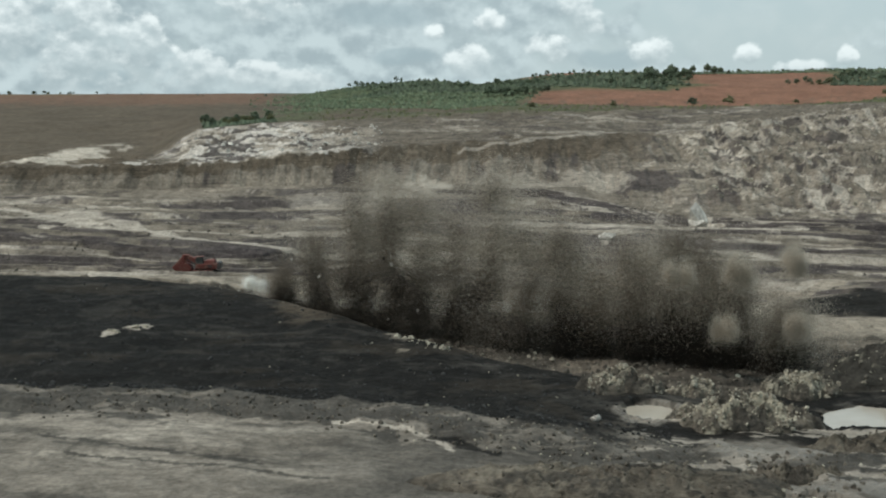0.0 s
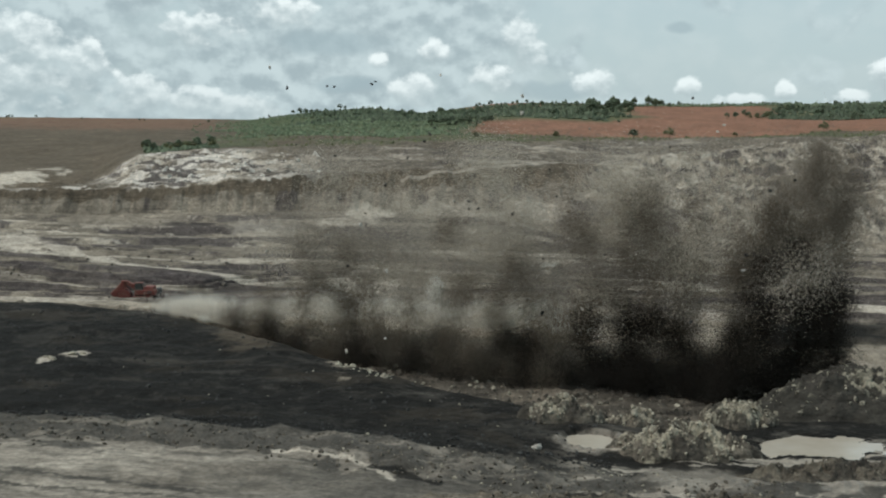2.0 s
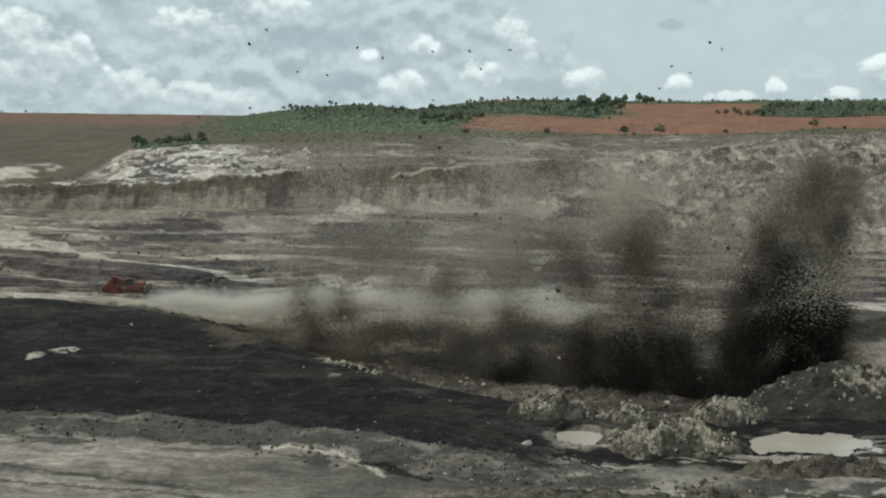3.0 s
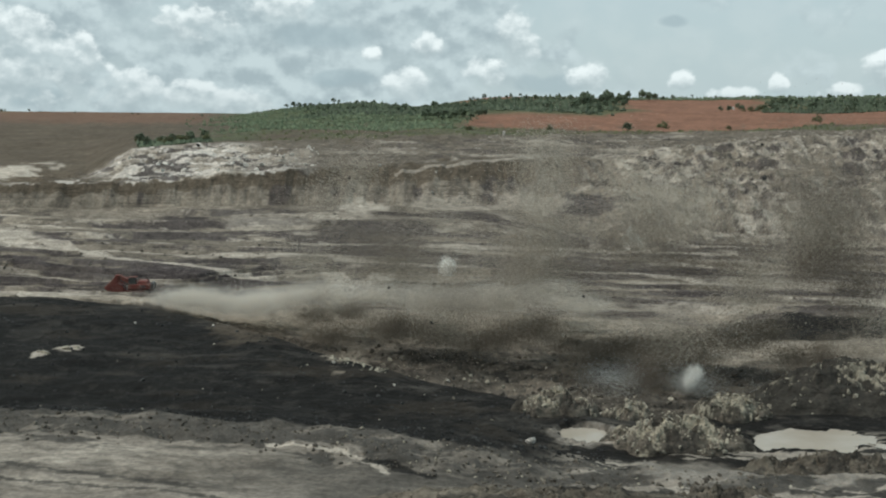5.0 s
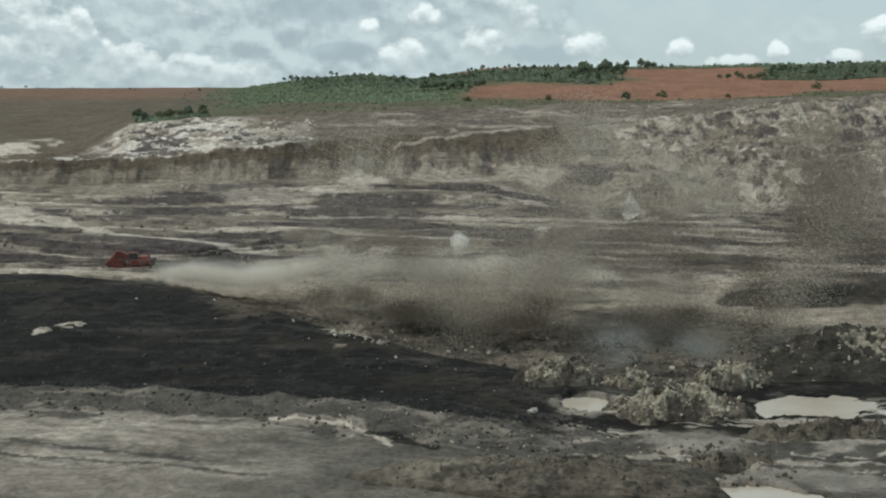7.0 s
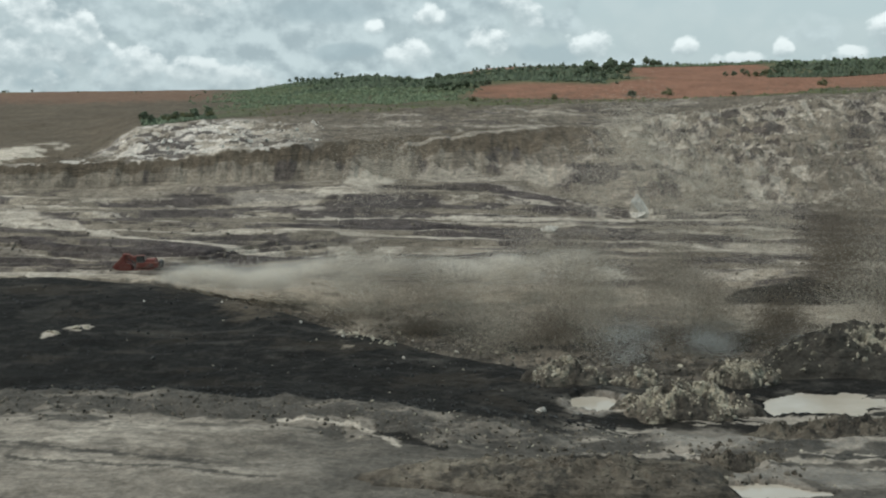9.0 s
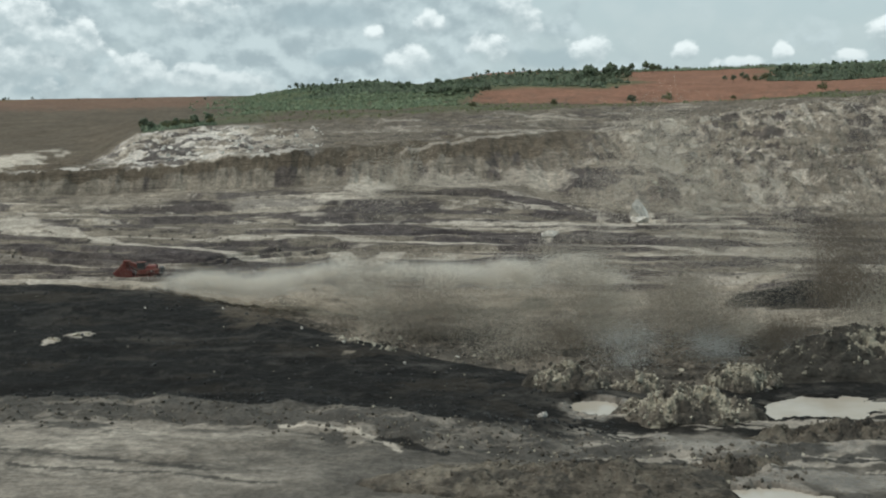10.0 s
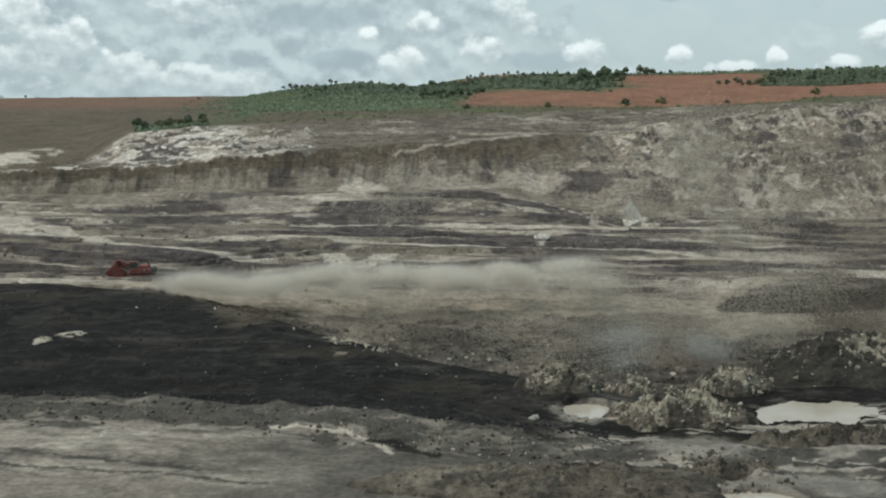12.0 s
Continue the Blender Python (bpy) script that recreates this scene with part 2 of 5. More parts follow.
line("upper_lip", (-213.7, 470, 13.2), (-131.7, 450, 13.4), (-115.8, 455, 23.4), (-91.6, 460, 24.5), (-61.6, 475, 25.1), (-18.6, 500, 26.8), (28.7, 520, 28.3), (82.6, 560, 28.5), (160.0, 560, 30.2), (267.9, 570, 33.4))
line("hill_foot", (-361.6, 800, 28.4), (-168.4, 760, 27.7), (-95.7, 740, 29.9), (-26.0, 700, 29.5), (14.9, 650, 30.2), (94.3, 640, 29.7), (182.8, 640, 31.7), (305.4, 650, 35.5))
line("ridge", (-993.0, 2200, 38.3), (-626.5, 2000, 37.0), (-309.8, 1600, 31.9), (-197.6, 1300, 39.2), (-132.5, 1200, 45.6), (-74.0, 1150, 49.3), (-20.3, 1100, 44.7), (44.2, 1200, 54.1), (126.5, 1250, 56.3), (156.9, 1100, 51.9), (287.0, 1200, 53.8), (434.8, 1200, 57.1), (562.7, 1200, 58.0))


def lattice(ix, iy, seed):
    h = (ix * 374761393 + iy * 668265263 + seed * 974711) & 0xFFFFFFFF
    h = ((h ^ (h >> 13)) * 1274126177) & 0xFFFFFFFF
    h = ((h ^ (h >> 16)) * 2246822519) & 0xFFFFFFFF
    return ((h >> 8) & 0xFFFF) / 65535.0


def grain(x, y, seed=0):
    """Smooth random field between 0 and 1."""
    ix, iy = np.floor(x).astype(np.int64), np.floor(y).astype(np.int64)
    fx, fy = x - ix, y - iy
    fx, fy = fx * fx * (3 - 2 * fx), fy * fy * (3 - 2 * fy)
    a = lattice(ix, iy, seed) * (1 - fx) + lattice(ix + 1, iy, seed) * fx
    b = lattice(ix, iy + 1, seed) * (1 - fx) + lattice(ix + 1, iy + 1, seed) * fx
    return a * (1 - fy) + b * fy


def rough(x, y, octaves=5, seed=0, gain=0.55):
    """Layered random field, about -1 to 1."""
    total, weight, size = 0.0, 0.0, 1.0
    for k in range(octaves):
        total = total + size * (grain(x * 2 ** k + 17.3 * k, y * 2 ** k - 9.1 * k, seed + k) * 2 - 1)
        weight += size
        size *= gain
    return total / weight * 1.6


def step(v, low, high):
    t = np.clip((v - low) / (high - low), 0, 1)
    return t * t * (3 - 2 * t)


# rows of the sheet from line to line, and its columns as turns from +y
ROWS = [10, 76, 30, 14, 84, 14, 52, 34, 48, 48, 58, 60, 110, 64, 30, 34, 5]
TURNS = np.radians(np.concatenate([np.linspace(-180, -32, 38)[:-1], np.linspace(-32, -23.5, 30)[:-1], np.linspace(-23.5, 23.5, 800)[:-1],
                                   np.linspace(23.5, 32, 30)[:-1], np.linspace(32, 180, 38)]))


def stations(turn):
    """Reach and height of every break line at the given turns: plateau edge, the lines, and the far plain."""
    reach, high = [np.full_like(turn, 4.0)], [np.full_like(turn, 34.4)]
    for a, r, z in LINES:
        reach.append(np.interp(turn, a, r))
        high.append(np.interp(turn, a, z))
    reach.append(np.full_like(turn, 4600.0))
    high.append(np.interp(turn, np.radians([-30, -5, 5, 30]), [44, 40, 30, 30]))
    return np.array(reach), np.array(high)


def ground_base(turn, s):
    """Reach and smooth height at zone number s (0 at the plateau's edge, 1 at the first line...)."""
    reach, high = stations(turn)
    i = np.clip(np.floor(s).astype(int), 0, len(reach) - 2)
    f = s - i
    col = np.arange(len(turn)) if np.ndim(s) and len(s) == len(turn) else 0
    r0, r1, z0, z1 = reach[i, col], reach[i + 1, col], high[i, col], high[i + 1, col]
    return r0 + (r1 - r0) * f, z0 + (z1 - z0) * f


def near(x, y, cx, cy, rx, ry, seed, ragged=0.9, size=None):
    """A patch of ragged outline about a point: 1 inside, 0 outside."""
    size = size or max(min(rx, ry), 1.0)
    d = np.sqrt(((x - cx) / rx) ** 2 + ((y - cy) / ry) ** 2)
    by = d < 1.1 + 0.85 * ragged
    d[by] += ragged * 0.5 * rough(x[by] / size, y[by] / size, 5, seed, 0.65)
    return 1 - step(d, 0.75, 1.1)


def trail(x, y, a, b, width, seed):
    """A thin broken streak between two places."""
    dx, dy = b[0] - a[0], b[1] - a[1]
    long2 = dx * dx + dy * dy
    t = np.clip(((x - a[0]) * dx + (y - a[1]) * dy) / long2, 0, 1)
    d = np.hypot(x - a[0] - t * dx, y - a[1] - t * dy)
    by = d < 2.6 * width
    d[by] += 0.8 * width * rough(x[by] / (2.5 * width), y[by] / (2.5 * width), 4, seed, 0.65)
    return 1 - step(d, 0.6 * width, width)


def chips(x, y, wide, deep, seed):
    """Random value of the angular block on which a point lies, 0 to 1."""
    u = (x + 0.35 * wide * rough(x / wide, y / deep, 3, seed)) / wide
    v = (y + 0.35 * deep * rough(x / wide + 7, y / deep, 3, seed + 1)) / deep
    v = v + 0.5 * (np.floor(u).astype(np.int64) % 2)
    return lattice(np.floor(u).astype(np.int64), np.floor(v).astype(np.int64), seed + 2)


def way_mask(x, y, points, width, seed, ragged=0.5):
    """A band along a line through several places."""
    d = np.full(x.shape, 1e9)
    for a, b in zip(points[:-1], points[1:]):
        dx, dy = b[0] - a[0], b[1] - a[1]
        t = np.clip(((x - a[0]) * dx + (y - a[1]) * dy) / (dx * dx + dy * dy), 0, 1)
        d = np.minimum(d, np.hypot(x - a[0] - t * dx, y - a[1] - t * dy))
    by = d < 2.2 * width
    d[by] += ragged * width * rough(x[by] / (2.0 * width), y[by] / (3.0 * width), 5, seed, 0.65)
    return 1 - step(d, 0.8 * width, 1.05 * width)


def ledges(x, y, s):
    """Place on the stepped benches: 0 to 0.7 across a tread, from there up its riser to 1."""
    q = 3.0 * s + 0.6 * rough(x / 90, y / 90, 3, 301) + 0.09 * rough(x / 9, y / 9, 4, 303, 0.6) + 0.008 * x
    return q - np.floor(q), np.floor(q)


def shelves(x, y, s):
    """The same for the narrow shelves of the big face."""
    q = 7.0 * s + 0.5 * rough(x / 50, y / 50, 3, 305) + 0.22 * rough(x / 7, y / 7, 4, 307, 0.6) - 0.012 * x
    return q - np.floor(q), np.floor(q)


def relief(x, y, s):
    """Height added to the smooth sheet, zone by zone."""
    def zone(a, b, soft=0.15):
        return step(s, a - soft, a + soft) * (1 - step(s, b - soft, b + soft))
    h = 0.25 * rough(x / 6, y / 6, 5, 3) * zone(1, 3)
    h += 0.5 * rough(x / 3.5, y / 3.5, 5, 5) * zone(2, 3.6)
    h += 0.55 * rough(x / 9, y / 9, 6, 7, 0.6) * zone(3.6, 5, 0.2)
    h += 0.8 * np.abs(rough(x / 3, y / 3, 5, 11, 0.65)) * zone(5.6, 7, 0.2)
    h += 0.55 * rough(x / 16, y / 5, 6, 13, 0.6) * zone(7, 12, 0.2)
    # stepped benches, and shelves on the big face
    fr, _ = ledges(x, y, s)
    h += 1.05 * (step(fr, 0.7, 0.95) - fr) * zone(7.9, 11.9, 0.15)
    fr, _ = shelves(x, y, s)
    h += 2.2 * (step(fr, 0.6, 0.95) - fr) * zone(12.05, 13.0, 0.1) * step(x, 40, 90)
    h += 0.55 * np.clip(3 * rough(x / 60, y / 9, 4, 17), -1, 1) * zone(8.3, 12, 0.3)
    # gullies down the cliff and blocks on the big face
    h += 1.4 * rough(x / 4.5, y / 18, 5, 19, 0.6) * zone(12.05, 12.95, 0.1)
    right = step(x, 40, 90)
    h += right * 1.7 * rough(x / 14, y / 10, 6, 23, 0.7) * zone(12, 13.4, 0.2)
    h += 1.6 * rough(x / 12, y / 12, 6, 29, 0.62) * zone(13, 14, 0.15)
    h += 1.5 * rough(x / 40, y / 40, 5, 31) * zone(14, 15.2, 0.2)
    h += 3.0 * rough(x / 110, y / 110, 5, 37) * zone(15, 17, 0.4) * (1 - 0.5 * step(s, 15.8, 16))
    # angular blocks of the white outcrop and of the big face
    crop = near(x, y, -84, 440, 46, 36, 126, 0.6) * zone(13.02, 13.98, 0.03)
    h += crop * (1.3 * (chips(x, y, 7.0, 4.0, 601) - 0.4) + 0.6 * (chips(x, y, 3.0, 2.0, 611) - 0.5))
    h += right * zone(12.05, 13.0, 0.1) * (0.8 * (chips(x, y, 4.5, 5.0, 621) - 0.5) + 0.5 * (chips(x, y, 2.0, 2.2, 631) - 0.5))
    for cx, cy, rx, ry, seed in PONDS:
        h = h * (1 - 0.6 * near(x, y, cx, cy, rx, ry, seed, 0.3)) - 0.7 * near(x, y, cx, cy, rx, ry, seed, 0.9)
    return h


TRAILS = [((-17, 119.7), (-9.8, 117.4), 0.6, "pale"), ((-9.8, 117.4), (-7.4, 115), 0.45, "pale"), ((-7.6, 115.3), (-5, 109.7), 0.4, "pale"),
          ((-7.0, 115.0), (-1.0, 108.5), 0.9, "coal"), ((36, 122.4), (24.6, 112), 1.1, "sand"), ((24.6, 112), (14, 104), 1.3, "sand"),
          ((25.6, 105), (29, 95), 0.9, "sand"), ((33.5, 107.8), (41, 113), 0.7, "sand"), ((15, 104), (-4, 103), 0.9, "sand"),
          ((38, 120), (52, 116), 0.6, "sand"), ((-45, 112), (-22, 104), 0.5, "grey"), ((-40, 106), (-15, 100), 0.4, "grey")]
BANDS = [  # soil, half width, strength, line
    ("slate", 8.0, 0.85, ((-24, 332), (-3, 322), (33, 325), (47, 321), (58, 313))),
    ("slate", 5.5, 0.85, ((57, 280), (69, 285), (98, 291))),
    ("slate", 5.0, 0.8, ((-92, 268), (-74, 262), (-56, 262), (-44, 261))),
    ("pale", 1.8, 0.8, ((-42, 331), (3, 341), (35, 342), (83, 342))),
    ("pale", 1.6, 0.75, ((-41, 308), (-12, 309), (17, 306.5), (45, 306), (70, 300))),
    ("tan", 2.6, 0.9, ((33, 264), (52.5, 256), (60.6, 250), (74, 264))),
    ("road", 2.6, 1.0, ((-150, 331), (-138, 324), (-111, 306), (-95.5, 296.5))),
    ("road", 2.6, 1.0, ((-108, 303), (-112, 291))),
    ("road", 3.0, 0.95, ((-99, 306), (-78, 283), (-62, 275), (-40, 268))),
    ("road", 3.4, 1.0, ((-27, 291), (-22, 268))), ("road", 3.4, 1.0, ((-13, 294), (-18, 268))),
    ("road", 1.1, 0.6, ((-16, 423), (24, 446), (70, 478), (118, 493), (152, 512))),
    ("coal", 9.0, 0.85, ((64, 232), (74, 238), (100, 240)))]
PONDS = [(42.0, 134.5, 7.4, 5.6, 401), (16.0, 134.5, 3.4, 4.2, 411), (26.2, 95.6, 4.0, 2.2, 421)]   # middle, half widths, seed
SOIL = {"sand": (0.24, 0.214, 0.177), "grey": (0.072, 0.067, 0.058), "coal": (0.0132, 0.0126, 0.0112), "rubble": (0.15, 0.13, 0.104),
        "tan": (0.265, 0.232, 0.184), "pale": (0.46, 0.415, 0.345), "brown": (0.11, 0.09, 0.066), "green": (0.085, 0.102, 0.055),
        "red": (0.225, 0.118, 0.078), "earth": (0.05, 0.046, 0.039), "slate": (0.065, 0.056, 0.054), "road": (0.4, 0.36, 0.3), "umber": (0.115, 0.099, 0.079), "white": (0.55, 0.51, 0.45)}


def colours(x, y, z, s):
    """Base colour of every point, from the layers that lie open there, and how wet it is."""
    c = np.empty(x.shape + (3,))
    c[:] = SOIL["sand"]

    def lay(name, mask):
        nonlocal c
        m = np.clip(mask, 0, 1)[..., None]
        c = c * (1 - m) + np.array(SOIL[name]) * m

    w = s + 0.16 * rough(x / 5, y / 5, 5, 41, 0.6)
    # sandy foreground with dull streaks, then the grey bank, then coal
    lay("grey", 0.65 * step(rough(x / 9 + 0.25 * y, y / 2.2, 5, 43, 0.62), 0.05, 0.6) * (s < 3))
    lay("pale", 0.4 * step(rough(x / 16, y / 3.5, 6, 44, 0.68), 0.1, 0.5) * (s < 1.95))
    lay("grey", 0.35 * step(rough(x / 5 + y / 6, y / 3.2 - x / 14, 6, 46, 0.7), 0.3, 0.6) * (s < 1.95))
    lay("umber", 0.4 * step(rough(x / 12 - y / 9, y / 6, 5, 55, 0.65), 0.2, 0.5) * (s < 1.95))
    ring = np.hypot(x + 32, (y - 108) * 1.3)
    lay("grey", 0.35 * step(np.sin(ring * 2.4 + 2 * rough(x / 6, y / 6, 3, 48)), 0.5, 0.9) * (1 - step(ring, 9, 16)) * (s < 1.95))
    lay("grey", step(w, 1.94, 2.02) * 0.95)
    lay("grey", step(x + 9 * rough(x / 8, y / 5, 5, 45), -32, -4) * step(s, 0.8, 1.2) * 0.8)
    lay("sand", 0.5 * step(rough(x / 7, y / 2.5, 5, 47, 0.65), 0.25, 0.6) * step(s, 1.5, 2) * (s < 3.3))
    lay("coal", step(w, 3.05, 3.2))
    lay("grey", 0.8 * step(rough(x / 4, y / 3, 5, 50, 0.7), 0.35, 0.6) * step(w, 3.1, 3.3) * step(x, 4, 16))
    lay("grey", 0.45 * step(rough(x / 11, y / 4, 6, 49, 0.65), 0.35, 0.75) * step(w, 3.9, 4.6))
    lay("grey", 0.25 * step(rough(x / 3, y / 2.2, 6, 52, 0.72), 0.2, 0.5) * step(w, 3.3, 3.8))
    lay("brown", 0.16 * step(rough(x / 14, y / 9, 5, 54, 0.65), 0.1, 0.5) * step(w, 3.6, 4.4))
    lay("rubble", step(w, 5.0, 5.25))
    lay("earth", 0.8 * step(w, 5.0, 5.25) * step(rough(x / 12, y / 9, 5, 56, 0.6), -0.5, 0.3))
    lay("coal", 0.7 * step(rough(x / 5, y / 4, 5, 51, 0.65), 0.1, 0.6) * step(w, 5.2, 5.5))
    lay("tan", 0.35 * step(rough(x / 2.5, y / 2.5, 4, 53, 0.7), 0.35, 0.7) * step(w, 5.2, 5.5))
    # behind the pit
    lay("tan", step(w, 6.75, 7.05))
    fr, number = ledges(x, y, s)
    open_to = step(w, 7.7, 8.2) * (1 - step(w, 11.8, 12.05))
    along = rough(x / 40, number * 3.7 + y / 40, 4, 57, 0.6)
    q = 8.0 * s + 0.9 * rough(x / 120, y / 120, 3, 311) + 0.22 * rough(x / 12, y / 12, 4, 313, 0.6) + 0.014 * x
    bed = np.floor(q)
    pick = rough(x / 70 + 3.1 * bed, bed * 5.3, 4, 315, 0.6) + 0.18 * rough(x / 6, y / 4, 4, 317, 0.7)
    lay("rubble", 0.8 * step(pick, -0.4, -0.28) * open_to)
    lay("slate", 0.8 * step(pick, 0.30, 0.36) * open_to)
    lay("road", 0.7 * (1 - step(pick, -0.62, -0.54)) * open_to)
    # risers: slate, darkened further to put the steps' shade into the colour
    riser = step(fr, 0.62, 0.68)
    lay("slate", 0.85 * riser * step(along + 0.4 * rough(x / 5, y / 5, 4, 59, 0.65), -0.2, 0.1) * open_to)
    lay("road", 0.65 * (1 - step(fr, 0.08, 0.14)) * step(rough(x / 30, number * 5.1 + y / 30, 4, 62, 0.6), 0.1, 0.2) * open_to)
    lay("pale", 0.5 * step(rough(x / 9, y / 7, 5, 64, 0.7), 0.5, 0.58) * step(w, 10.4, 11.0) * open_to)
    # cliff: brown rock over tan, with fluted stains and dark alcoves painted on
    lay("rubble", step(w, 11.6, 12.1) * (1 - 0.4 * step(x, 30, 90)))
    lay("tan", 0.6 * step(rough(x / 3.5, y / 30, 4, 63, 0.6), 0.05, 0.25) * step(w, 11.8, 12.1) * (1 - step(w, 12.5, 12.8)))
    # alcoves that aren't hollowed out: their shade is put into the colour
    lay("slate", 0.7 * step(rough(x / 11, y / 40, 4, 160, 0.6), 0.22, 0.36) * step(w, 11.95, 12.2) * (1 - step(w, 12.6, 12.75)))
    lay("tan", 0.6 * step(rough(x / 17, y / 40, 4, 161, 0.6), 0.05, 0.2) * step(w, 11.85, 12.0) * (1 - step(w, 12.25, 12.4)))
    lay("brown", 0.9 * step(w + 0.12 * rough(x / 6, y / 60, 4, 162, 0.6), 12.5, 12.6))
    right = step(x + 12 * rough(x / 20, y / 20, 4, 65), 35, 75) * step(w, 11.9, 12.1) * (1 - step(w, 13.1, 13.4))
    lay("tan", right * 0.75)
    fr, number = shelves(x, y, s)
    lay("rubble", right * 0.7 * step(rough(x / 40, y / 25, 5, 66, 0.6), -0.1, 0.2))
    # darker below each shelf's edge, on its riser
    lay("slate", right * 0.75 * step(fr, 0.5, 0.6) * step(rough(x / 16, number * 2.3, 5, 67, 0.65), 0.0, 0.15))
    drip = step(rough(x / 2.6, y / 22, 4, 68, 0.6), 0.15, 0.3) * step(rough(x / 26, y / 22, 4, 69, 0.6), 0.0, 0.25)
    lay("pale", right * 0.7 * np.maximum(drip, step(rough(x / 7, y / 5, 6, 70, 0.72), 0.42, 0.5)))
    lay("slate", right * 0.8 * step(rough(x / 5, y / 5, 5, 72, 0.7), 0.42, 0.5))
    block_tone = chips(x, y, 2.6, 3.4, 641)
    busy = right * step(rough(x / 28, y / 30, 4, 163, 0.6) + 0.5 * near(x, y, 100, 440, 26, 60, 164), 0.15, 0.5)
    lay("pale", 0.55 * busy * step(block_tone, 0.78, 0.8))
    lay("slate", 0.6 * busy * (1 - step(block_tone, 0.24, 0.26)))
    # upper ground
    lay("rubble", step(w, 12.95, 13.1))
    lay("pale", 0.5 * step(rough(x / 18, y / 8, 6, 71, 0.68), 0.2, 0.55) * step(w, 13, 13.15) * step(x, -60, -20))
    lay("slate", 0.6 * step(rough(x / 14, y / 7, 6, 73, 0.68), 0.25, 0.55) * step(w, 13, 13.15) * step(x, -60, -20))
    lay("brown", step(w, 13.85, 14.15))
    lay("brown", step(w, 13.0, 13.1) * (1 - step(x, -140, -122)))
    lay("green", 0.75 * step(rough(x / 45, y / 60, 5, 75), -0.2, 0.35) * step(w, 13.95, 14.3) * (1 - step(w, 14.75, 15.1)) * step(x, -150, -100))
    side = x / np.maximum(y, 1.0) + 0.02 * rough(x / 60, y / 60, 4, 77)
    v = s + 0.07 * rough(x / 60, y / 60, 4, 79)
    lay("red", step(w, 14.85, 15.1) * step(side, 0.0, 0.03))
    lay("green", step(w, 14.8, 15.05) * step(side, -0.19, -0.15) * (1 - step(side, 0.01, 0.03)))
    lay("green", 0.9 * step(v, 15.25, 15.32) * (1 - step(v, 15.84, 15.9)) * step(side, -0.19, -0.15) * (1 - step(side, 0.14, 0.155)))
    lay("green", 0.85 * step(v, 15.38, 15.44) * step(side, 0.255, 0.27))
    lay("green", 0.8 * step(v, 15.78, 15.84) * (1 - step(side, -0.35, -0.33)))
    lay("red", 0.45 * step(w, 15.0, 15.4) * (1 - step(side, -0.22, -0.16)))
    for mask_name, cx, cy, rx, ry, seed, amount in PATCHES:
        if mask_name == "pale" and cx < -40 and cy > 405:
            amount = amount * step(s, 12.96, 13.02)
        lay(mask_name, amount * near(x, y, cx, cy, rx, ry, seed, 0.5 if mask_name == "road" else 1.1))
    cap = near(x, y, -84, 438, 46, 36, 126, 0.8) * step(w, 12.95, 13.05)
    west = 1 - step(x + 8 * rough(x / 9, y / 9, 3, 165), -78, -62)
    lay("road", cap * 0.7)
    lay("road", cap * 0.8 * step(rough(x / 16, y / 5, 5, 83, 0.7), -0.05, 0.15))
    lay("white", cap * west * 0.95 * step(chips(x, y, 5.0, 4.0, 651), 0.5, 0.52))
    # gaps between the blocks, their shade painted as slate coloured chips
    lay("slate", cap * 0.85 * (1 - step(chips(x, y, 5.5, 3.2, 661) + 0.3 * rough(x / 10, y / 8, 3, 166) + 0.15 * (1 - west), 0.30, 0.33)))
    lay("brown", cap * 0.7 * step(rough(x / 13, y / 9, 5, 82, 0.7), 0.35, 0.42))
    lay("white", 0.9 * step(w, 12.98, 13.02) * (1 - step(w, 13.1, 13.16)) * step(rough(x / 12, y / 8, 5, 167, 0.7), -0.1, 0.1) * step(x, -150, -130) * (1 - step(x, -60, -40)))
    for i, (soil, width, amount, points) in enumerate(BANDS):
        lay(soil, amount * way_mask(x, y, points, width, 700 + 7 * i, 0.28 if soil == "road" else 0.5))
    flow = rough(x / 7 - y / 9, y / 1.7 + x / 14, 5, 85, 0.62)
    low_right = step(x, 8, 16) * step(s, 1.9, 2.2) * (1 - step(s, 4.3, 4.8))
    lay("coal", 0.4 * low_right * step(rough(x / 8, y / 5, 5, 86, 0.65), -0.1, 0.2))
    lay("pale", 0.6 * low_right * step(flow, 0.34, 0.44))
    lay("road", 0.8 * (1 - step(np.abs(s - 13.03 + 0.02 * rough(x / 20, y / 20, 3, 88)), 0.012, 0.03)) * step(x, 15, 40) * (1 - step(x, 105, 130)))
    wet = np.zeros(x.shape)
    for cx, cy, rx, ry, seed in WET:
        m = near(x, y, cx, cy, rx, ry, seed, 0.7)
        wet = np.maximum(wet, m)
    lay("sand", 0.8 * wet)
    for i, (a, b, width, soil) in enumerate(TRAILS):
        lay(soil, 0.9 * trail(x, y, a, b, width, 500 + i))
    beds = 0.35 * step(s, 0.9, 1.2) * (1 - step(s, 2.8, 3.1)) + 0.45 * step(s, 2.9, 3.2) * (1 - step(s, 5.0, 5.2)) + step(s, 5.0, 5.2) * (1 - 0.85 * step(s, 13.7, 14.1))
    return c * np.array((1.02, 1.0, 1.0)), wet, beds


PATCHES, WET = [], []


def patch(soil, *place):
    """A patch of soil: middle x and y, half widths, seed, strength."""
    PATCHES.append((soil, *place))


def damp(*place):
    """A wet spot: middle x and y, half widths, seed."""
    WET.append(place)


